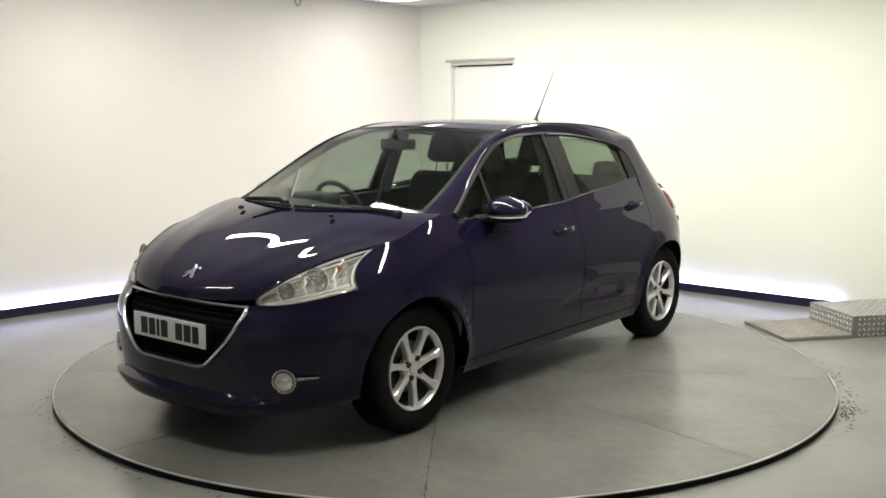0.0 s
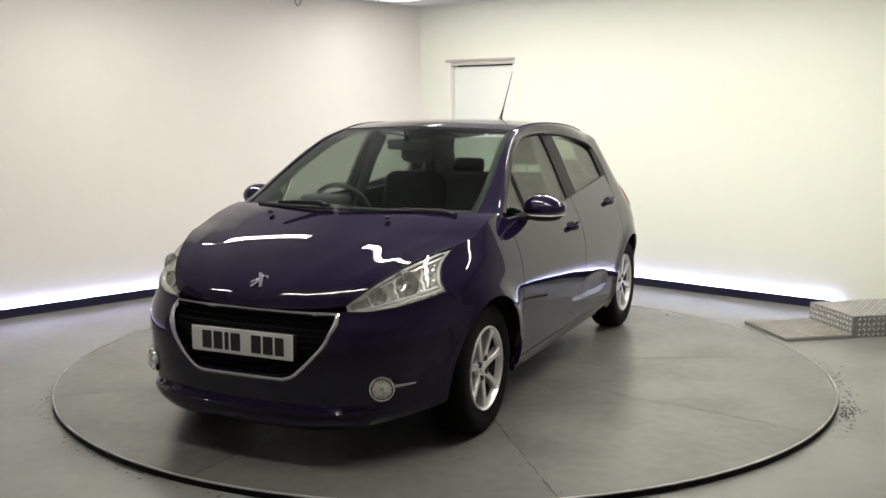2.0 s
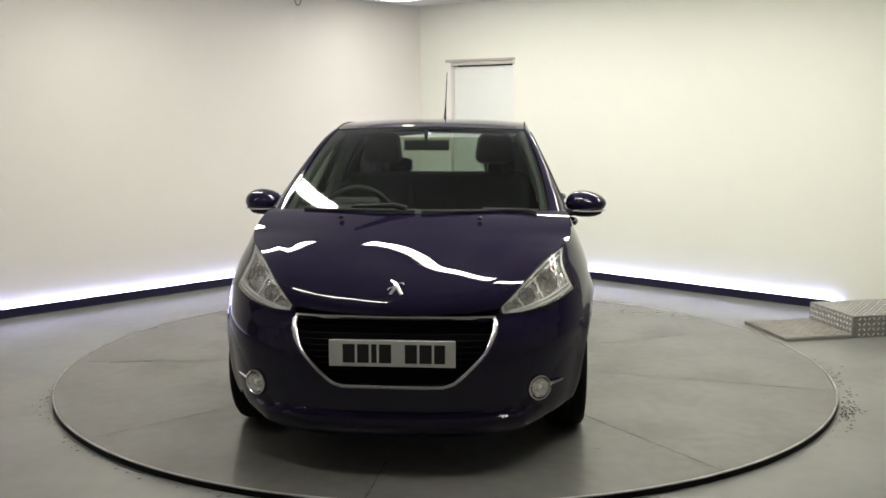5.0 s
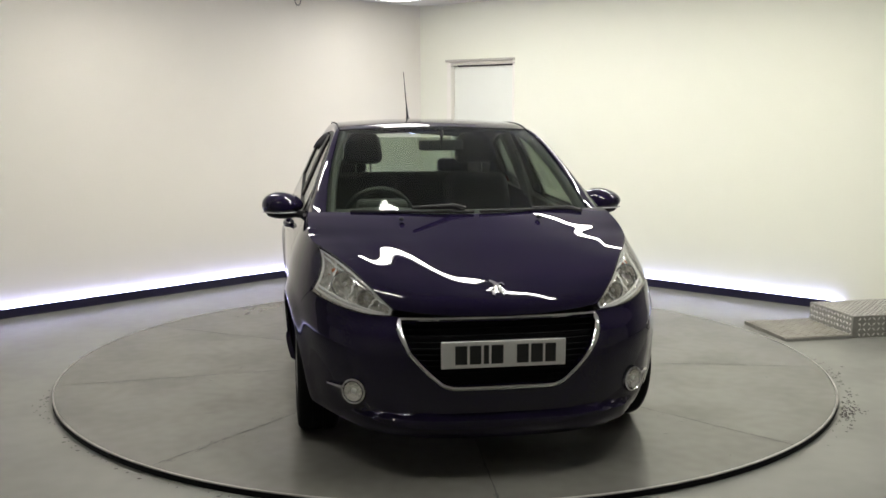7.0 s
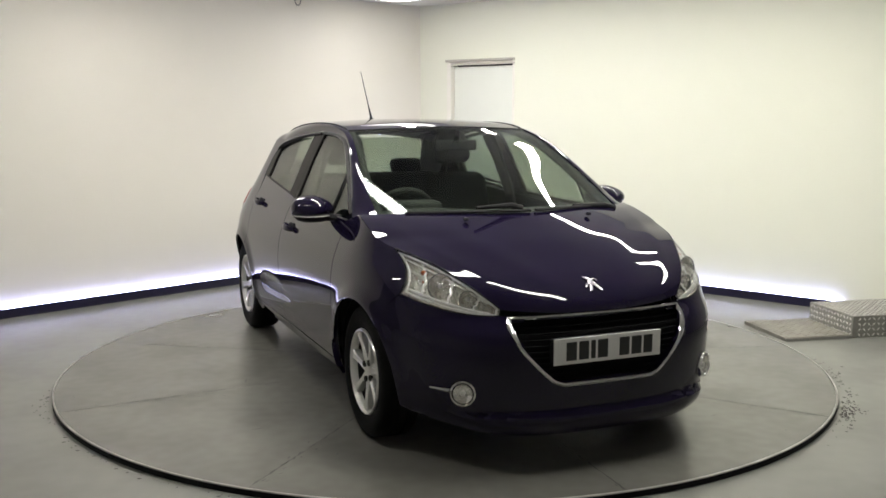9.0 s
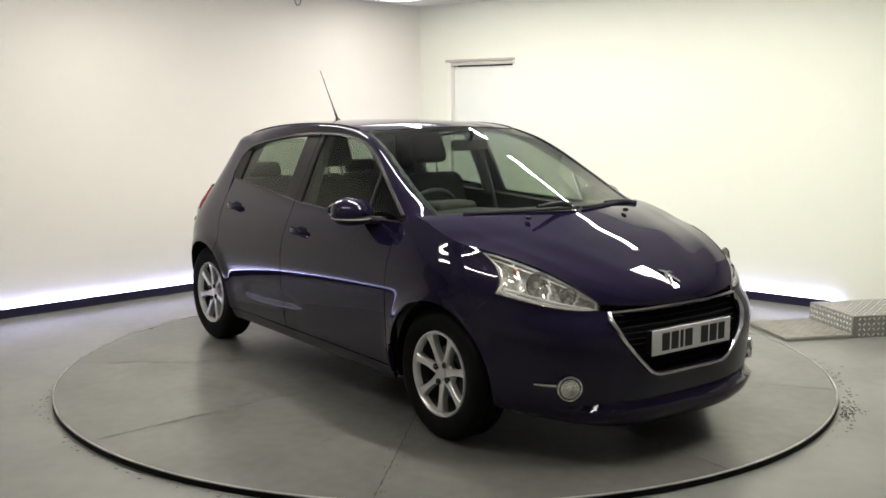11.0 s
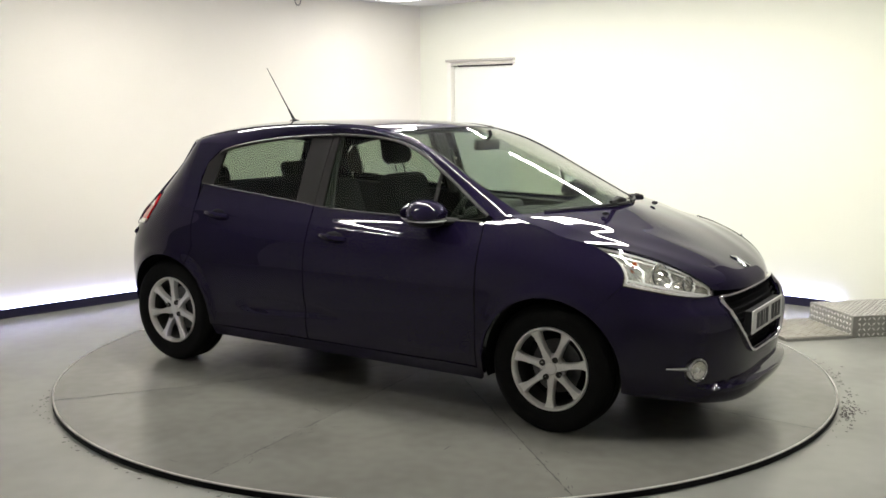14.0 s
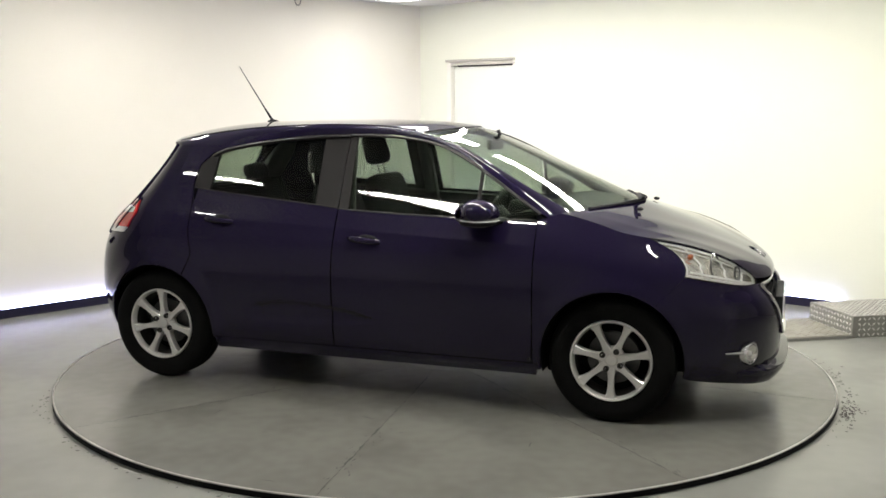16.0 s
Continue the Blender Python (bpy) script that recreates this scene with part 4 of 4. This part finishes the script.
    part("cowl", tube_bm([b + Vector((0.0, 0, -0.008)) for b in border], 0.024, 8, flat=0.5), BLACK, ws, "black cowl strip")
    part("top_band", tube_bm([Vector(offset_grid(P, -0.012)[i, 23]) for i in range(33)], 0.012, 8), BLACK, ws)
    # roof
    RE = spline(ROOF_EDGE, 60)
    v = np.linspace(0, 1, 40)
    e = along(RE, v)
    c = along(spline([(x, 0, z) for x, z in ROOF_C], 60), v)
    W = np.clip(1 - 3 * v[None], 0, 1)
    P2 = np.stack([c[None, :, 0] + (e[None, :, 0] - c[None, :, 0]) * ((1 - W) * U ** 2.2 + W * bow(U)), u[:, None] * e[None, :, 1],
                   c[None, :, 2] + (e[None, :, 2] - c[None, :, 2]) * ((1 - W) * U ** 2.4 + W * bow(U))], -1)
    roof = part("roof", grid_bm(P2, 0.03), PAINT, car, "dark blue roof panel")
    part("headliner", grid_bm(offset_grid(P2[2:-2, 2:-2], -0.035), 0.008), LIGHTTRIM, car, "grey cloth headlining")
    # aerial
    base = Vector((-0.985, 0, 1.432))
    d = Vector((-0.56, 0, 0.83)).normalized()
    an = part("aerial", tube_bm([base - d * 0.02, base + d * 0.03, base + d * 0.09], [0.012, 0.008, 0.0055], 8), BLACK, roof, "black roof aerial")
    part("aerial_whip", tube_bm([base + d * 0.085, base + d * 0.25, base + d * 0.40], [0.0042, 0.003, 0.002], 6), BLACK, roof)
    part("aerial_foot", tube_bm([base + Vector((0.04, 0, -0.004)), base + Vector((-0.0, 0, 0.002)), base + Vector((-0.03, 0, -0.006))], [0.006, 0.018, 0.010], 10, flat=0.6), BLACK, roof)
    # side rails: A-pillar, cant rail, C-pillar top
    for sg in (1, -1):
        up = np.vstack([spline(WS_EDGE, 36)[:-1], spline(ROOF_EDGE, 48)])
        lo3 = [(1.00, 0.972)] + TOPLINE[:-2] + [(-1.04, 1.268), (-1.15, 1.296), (-1.29, 1.298)]
        lo = side(*np.array(spline(lo3, 80)).T)
        n = 70
        a, b = along(up, np.linspace(0, 1, n)), along(lo, np.linspace(0, 1, n))
        w = np.linspace(0, 1, 9)[None, :, None]
        G = a[:, None] * (1 - w) + b[:, None] * w
        bul = np.array((0.10, 0.62, 0.78)) * 0.012
        G = G + bul[None, None] * np.sin(np.pi * w)
        part("roof_rail", grid_bm(G if sg > 0 else mirrored(G), 0.03), PAINT, car, "dark blue pillar and roof rail")
        part("drip_seam", tube_bm([Vector((p[0], sg * p[1], p[2] + 0.001)) for p in along(spline(ROOF_EDGE, 40), np.linspace(0.02, 0.97, 40))], 0.004, 6), BLACK, roof)
    # wipers
    for y0, x0, y1, x1 in ((-0.55, 1.12, 0.02, 1.20), (0.05, 1.235, 0.58, 1.03)):
        row = []
        for f in np.linspace(0, 1, 14):
            y = y0 + (y1 - y0) * f
            i = (y / (0.665) + 1) * 16
            i0 = int(max(0, min(31, math.floor(i))))
            q = P[i0, 0] * (1 - (i - i0)) + P[i0 + 1, 0] * (i - i0)
            row.append(Vector((q[0] + 0.015, y, q[2] + 0.004)))
        part("wiper", tube_bm(row, 0.010, 6, flat=0.8), BLACK, ws, "black wiper blade and arm")
    # wiper arms from their pivots under the bonnet's edge
    for y0, x0, y1 in ((0.60, 1.135, 0.33), (-0.02, 1.285, -0.28)):
        zz = 0.995 if y0 > 0.3 else 1.03
        part("wiper_arm", tube_bm([(x0, y0, zz), (x0 - 0.01, y0 - 0.06, zz + 0.016), (x0 + 0.04, y1, zz + 0.028 if y0 > 0.3 else zz + 0.016)], [0.018, 0.014, 0.008], 8), BLACK, ws, "black wiper arm")
    return P


def build_rear():
    a1 = radians(57)
    # outer corner of the rear wrap
    for sg in (1, -1):
        Rq = [(-1.70, 0.262), (-1.77, 0.45), (-1.75, 0.70), (-1.67, 0.83), (-1.56, 0.94), (-1.51, 1.0), (-1.41, 1.15), (-1.29, 1.30)]
        L = [(b_x(x, z), z) for x, z in Rq]
        C = coons([L[0], (a1 * 0.8, 0.262)], [L[-1], (a1 * 0.8, 1.30)], L, [(a1 * 0.8, 0.262), (a1 * 0.8, 1.30)], 10, 40)
        P = back(C[..., 0], C[..., 1])
        part("rear_corner", grid_bm(P if sg > 0 else mirrored(P), 0.012), PAINT, car, "dark blue rear corner panel")
        # tail lamp wraps the corner
        low = [(b_x(-1.52, 0.80), 0.812), (b_x(-1.62, 0.80), 0.806), (a1 * 0.72, 0.80)]
        up = [(b_x(-1.46, 0.985), 0.985), (b_x(-1.52, 0.99), 0.990), (a1 * 0.72, 0.995)]
        mid = [(b_x(-1.49, 0.838), 0.840), (b_x(-1.60, 0.836), 0.836), (a1 * 0.72, 0.838)]
        C = coons(mid, up, [mid[0], (b_x(-1.45, 0.925), 0.925), up[0]], [mid[-1], up[-1]], 14, 12)
        P = offset_grid(back(C[..., 0], C[..., 1]), 0.008)
        tl = part("tail_light", grid_bm(P if sg > 0 else mirrored(P), 0.02), REDLENS, car, "red wraparound tail light")
        bl = [(b_x(-1.475, 0.92), 0.918), (b_x(-1.57, 0.915), 0.914), (a1 * 0.74, 0.914)]
        bu = [(b_x(-1.47, 0.95), 0.946), (b_x(-1.55, 0.945), 0.948), (a1 * 0.74, 0.946)]
        C = coons(bl, bu, [bl[0], bu[0]], [bl[-1], bu[-1]], 14, 5)
        P = offset_grid(back(C[..., 0], C[..., 1]), 0.0105)
        part("indicator_lens", grid_bm(P if sg > 0 else mirrored(P), 0.01), CLEARLENS, tl, "pale pink indicator band")
        C = coons(low, mid, [low[0], mid[0]], [low[-1], mid[-1]], 14, 6)
        P = offset_grid(back(C[..., 0], C[..., 1]), 0.007)
        part("reversing_lens", grid_bm(P if sg > 0 else mirrored(P), 0.02), CLEARLENS, tl, "pale lower lens")
    b1 = a1 * 0.795
    def mid_quad(z0, z1, n0, n1):
        C = coons([(-b1, z0), (b1, z0)], [(-b1, z1), (b1, z1)], [(-b1, z0), (-b1, z1)], [(b1, z0), (b1, z1)], n0, n1)
        return back(C[..., 0], C[..., 1])
    part("rear_bumper", grid_bm(mid_quad(0.262, 0.56, 31, 10), 0.012), PAINT, car, "dark blue rear bumper")
    tg = part("tailgate", grid_bm(mid_quad(0.566, 1.02, 31, 14), 0.02), PAINT, car, "dark blue tailgate")
    part("rear_window", grid_bm(offset_grid(mid_quad(1.026, 1.30, 31, 12), -0.004), 0.004), TINTGLASS, tg, "tinted rear window")


def build_underside():
    bm = join(box_bm(-1.70, 1.85, -0.50, 0.50, 0.19, 0.34, 0.03), box_bm(-0.88, 0.88, -0.75, 0.75, 0.212, 0.31, 0.02),
              box_bm(0.95, 1.80, -0.54, 0.54, 0.33, 0.62, 0.04), box_bm(1.62, 1.86, -0.62, 0.62, 0.21, 0.5, 0.03), box_bm(-1.74, -1.60, -0.50, 0.50, 0.29, 0.78, 0.03),
              box_bm(0.93, 1.0, -0.70, 0.70, 0.2, 0.90, 0.01))
    part("underbody", bm, INNER, car, "dark underbody and engine bay", smooth=False)
    for c in (AXLE, -AXLE):
        for sg in (1, -1):
            bm = bmesh.new()
            rows = []
            for a in np.linspace(radians(-14), radians(194), 30):
                p = (c + ARCH_R * math.cos(a) * 1.005, HUB_Z + ARCH_R * math.sin(a) * 1.005)
                edge = min(0.82, max(0.62, float(side(p[0], max(p[1], 0.2))[1]) - 0.02))
                rows.append([bm.verts.new((p[0], sg * y, p[1])) for y in (0.555, 0.60, edge)])
            for A, B in zip(rows, rows[1:]):
                for j in range(2):
                    bm.faces.new((A[j], A[j + 1], B[j + 1], B[j]))
            bm.faces.new([r[0] for r in rows])
            part("arch_liner", bm, INNER, car, "black wheel arch liner")


def build_wheel(c, sg):
    w = new("wheel")
    w.parent = car
    tagged(w, "black tyre on a silver seven-spoke alloy wheel")
    flip = pose(0, 0, 0, 0, 0, 0 if sg > 0 else 180)
    w.matrix_basis = pose(c, sg * 0.735, HUB_Z) @ flip
    R = TYRE_R
    prof = [(0.188, 0.075), (0.206, 0.087), (0.255, 0.096), (0.283, 0.092), (0.298, 0.080), (R, 0.062), (R, 0.03), (R - 0.007, 0.027), (R - 0.007, 0.020), (R, 0.017),
            (R, -0.017), (R - 0.007, -0.020), (R - 0.007, -0.027), (R, -0.03), (R, -0.062), (0.298, -0.080), (0.283, -0.092), (0.255, -0.096), (0.195, -0.080)]
    part("tyre", lathe_bm(prof, 64, closed=True), RUBBER, w, "black rubber tyre")
    lip = [(0.200, 0.083), (0.197, 0.091), (0.192, 0.092), (0.186, 0.084), (0.181, 0.072), (0.180, 0.058), (0.190, 0.058)]
    part("rim", lathe_bm(lip, 64, closed=True), ALLOY, w, "silver alloy rim")
    # the barrel's colour holds the shade seen through the spokes
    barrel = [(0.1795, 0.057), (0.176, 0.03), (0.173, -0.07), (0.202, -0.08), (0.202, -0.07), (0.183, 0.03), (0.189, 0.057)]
    part("barrel", lathe_bm(barrel, 48, closed=True), WHEELWELL, w, "wheel barrel with brake dust, shade-dark behind the spokes")
    for k in range(7):
        a = 2 * math.pi * k / 7 + math.pi / 2 * (1 if c < 0 else -1)
        m = pose(0, 0, 0, 0, -math.degrees(a), 0)
        bm = bmesh.new()
        # radius, half width, front height, back height
        st = [(0.030, 0.027, 0.066, 0.036), (0.058, 0.0195, 0.071, 0.036), (0.094, 0.0140, 0.075, 0.040), (0.135, 0.0145, 0.079, 0.044), (0.165, 0.0190, 0.082, 0.046), (0.186, 0.029, 0.083, 0.05)]
        rows = []
        for r, h, f, b in st:
            rows.append([bm.verts.new(m @ Vector(p)) for p in ((r, b, -h), (r, f - 0.006, -h), (r, f, -h * 0.72), (r, f - 0.003, 0), (r, f, h * 0.72), (r, f - 0.006, h), (r, b, h))])
        for A, B in zip(rows, rows[1:]):
            for j in range(7):
                bm.faces.new((A[j], A[(j + 1) % 7], B[(j + 1) % 7], B[j]))
        part("spoke", bm, ALLOY, w, sharp=30)
    part("hub", lathe_bm([(0.0, 0.070), (0.026, 0.069), (0.030, 0.063), (0.058, 0.061), (0.066, 0.052), (0.066, 0.03), (0, 0.03)], 32), ALLOY, w, "silver hub with centre cap")
    for k in range(4):
        a = math.pi / 2 * k + 0.5
        part("bolt", lathe_bm([(0.0, 0.060), (0.006, 0.060), (0.011, 0.067), (0.0145, 0.066), (0.0145, 0.05)], 12, m=pose(0.049 * math.cos(a), 0.0085, 0.049 * math.sin(a))), WHEELWELL, w, "dark recessed wheel bolt")
    part("brake_disc", lathe_bm([(0.05, 0.004), (0.128, 0.004), (0.128, -0.018), (0.05, -0.018)], 40, closed=True), DARKMETAL, w, "grey brake disc")
    part("brake_drum", lathe_bm([(0.0, -0.03), (0.172, -0.03), (0.172, -0.05), (0, -0.05)], 40), INNER, w)


def rounded(x0, x1, y0, y1, z0, z1, bev):
    return box_bm(x0, x1, y0, y1, z0, z1, bev, 4)


def build_cabin():
    # dashboard
    C = []
    prof = [(1.10, 0.985), (0.95, 1.000), (0.80, 0.985), (0.72, 0.955), (0.68, 0.88), (0.70, 0.75), (0.80, 0.6)]
    pr = spline(prof, 30)
    G = np.zeros((len(pr), 13, 3))
    for j, y in enumerate(np.linspace(-0.66, 0.66, 13)):
        G[:, j, 0] = pr[:, 0] - 0.10 * (abs(y) / 0.66) ** 2 + 0.06
        G[:, j, 1] = y
        G[:, j, 2] = pr[:, 1] + 0.018 * math.exp(-((y + 0.36) / 0.16) ** 2)
    dash = part("dashboard", grid_bm(G, 0.02, mid=(1.3, 0, 0.7)), DASH, car, "dark grey dashboard")
    part("instrument_hood", rounded(0.66, 0.82, -0.49, -0.23, 0.96, 1.035, 0.03), DASH, dash)
    # steering wheel on the car's right
    c, ax = Vector((0.55, -0.36, 0.93)), Vector((-0.9, 0, 0.42)).normalized()
    m = Matrix.Translation(c) @ ax.to_track_quat("Z", "Y").to_matrix().to_4x4()
    pts = [m @ Vector((0.175 * math.cos(a), 0.165 * math.sin(a), 0)) for a in np.linspace(0, 2 * math.pi, 36, endpoint=False)]
    sw = part("steering_wheel", tube_bm(pts, 0.015, 8, closed=True), DASH, car, "black steering wheel")
    part("boss", join(lathe_bm([(0, 0.02), (0.06, 0.015), (0.075, -0.01), (0.04, -0.10)], 24, "Z", m=m), *[tube_bm([m @ Vector((0.06 * math.cos(a), 0.06 * math.sin(a), 0)), m @ Vector((0.17 * math.cos(a), 0.16 * math.sin(a), 0))], 0.014, 8) for a in (0.1, math.pi - 0.1, -math.pi / 2)]), DASH, sw)
    # seats
    for y in (-0.36, 0.36):
        seat = part("front_seat", rounded(-0.28, 0.26, y - 0.25, y + 0.25, 0.42, 0.60, 0.06), SEAT, car, "black cloth front seat")
        m = Matrix.Translation((-0.24, y, 0.52)) @ pose(0, 0, 0, 0, -16, 0)
        bm = rounded(-0.07, 0.07, -0.24, 0.24, 0.0, 0.60, 0.06)
        for v in bm.verts:
            v.co.y *= 1.0 - 0.22 * max(0, (v.co.z - 0.35) / 0.25) ** 2
        bm.transform(m)
        part("backrest", bm, SEAT, seat)
        bm = rounded(-0.05, 0.05, -0.125, 0.125, 0.665, 0.86, 0.045)
        for v in bm.verts:
            v.co.y *= 1.0 - 0.15 * max(0, (v.co.z - 0.74) / 0.1)
        bm.transform(m)
        part("headrest", bm, SEAT, seat, "black cloth headrest")
        for dy in (-0.045, 0.045):
            part("headrest_post", tube_bm([m @ Vector((0, dy, 0.58)), m @ Vector((0, dy, 0.70))], 0.006, 8), CHROME, seat)
    bench = part("rear_seat", rounded(-1.12, -0.65, -0.62, 0.62, 0.42, 0.58, 0.06), SEAT, car, "black cloth rear bench seat")
    m = Matrix.Translation((-1.12, 0, 0.52)) @ pose(0, 0, 0, 0, -20, 0)
    bm = rounded(-0.07, 0.07, -0.60, 0.60, 0, 0.56, 0.06)
    bm.transform(m)
    part("backrest", bm, SEAT, bench)
    for y in (-0.38, 0.38):
        bm = rounded(-0.04, 0.04, y - 0.12, y + 0.12, 0.555, 0.665, 0.04)
        bm.transform(m)
        part("headrest", bm, SEAT, bench)
    part("parcel_shelf", box_bm(-1.56, -1.28, -0.56, 0.56, 1.0, 1.02, 0.006), SEAT, car, "black parcel shelf", smooth=False)
    part("cabin_floor", box_bm(-1.6, 0.9, -0.72, 0.72, 0.30, 0.34), SEAT, car, "dark cabin carpet", smooth=False)
    # interior mirror
    im = part("interior_mirror", rounded(0.43, 0.46, -0.125, 0.125, 1.275, 1.335, 0.012), BLACK, car, "black interior mirror")
    part("stalk", tube_bm([(0.45, 0, 1.32), (0.47, 0, 1.36), (0.46, 0, 1.385)], 0.012, 8), BLACK, im)
    # inner pillar trims
    for sg in (1, -1):
        part("pillar_trim", tube_bm([(-0.19, sg * 0.665, 0.97), (-0.20, sg * 0.588, 1.18), (-0.21, sg * 0.51, 1.35)], 0.035, 8), LIGHTTRIM, car, "grey inner pillar trim")
        part("seat_belt", tube_bm([(-0.13, sg * 0.70, 0.80), (-0.15, sg * 0.64, 1.05), (-0.165, sg * 0.575, 1.25)], 0.012, 6), LIGHTTRIM, car, "grey seat belt")
        part("pillar_trim", tube_bm([Vector((p[0] - 0.01, sg * (p[1] - 0.025), p[2] - 0.025)) for p in along(spline(WS_EDGE, 20), np.linspace(0, 1, 12))], 0.024, 8), DASH, car, "dark inner pillar trim")
        part("rear_pillar_trim", tube_bm([(-1.40, sg * 0.58, 1.0), (-1.31, sg * 0.57, 1.10), (-1.22, sg * 0.54, 1.20), (-1.13, sg * 0.50, 1.30)], [0.08, 0.085, 0.075, 0.05], 10, flat=0.8), LIGHTTRIM, car, "grey rear pillar trim")


bumper = build_front()
build_grille(bumper)
for sg in (1, -1):
    build_fog(bumper, sg)
    build_headlight(sg)
    build_wing(sg)
    build_sides(sg)
build_top()
build_rear()
build_underside()
for cx in (AXLE, -AXLE):
    for sg in (1, -1):
        build_wheel(cx, sg)
build_cabin()


# ---- movement ----
def motions():
    steps = [0.5 * k for k in range(33)]
    walk(turntable, [(t, pose(0, 0, 0, 0, 0, math.degrees(heading(t)))) for t in steps])
    rows = []
    for t in steps:
        p = Matrix.Rotation(heading(t), 3, "Z") @ OFF
        rows.append((t, pose(p.x, p.y, 0, 0, 0, math.degrees(heading(t)))))
    walk(car, rows)


motions()
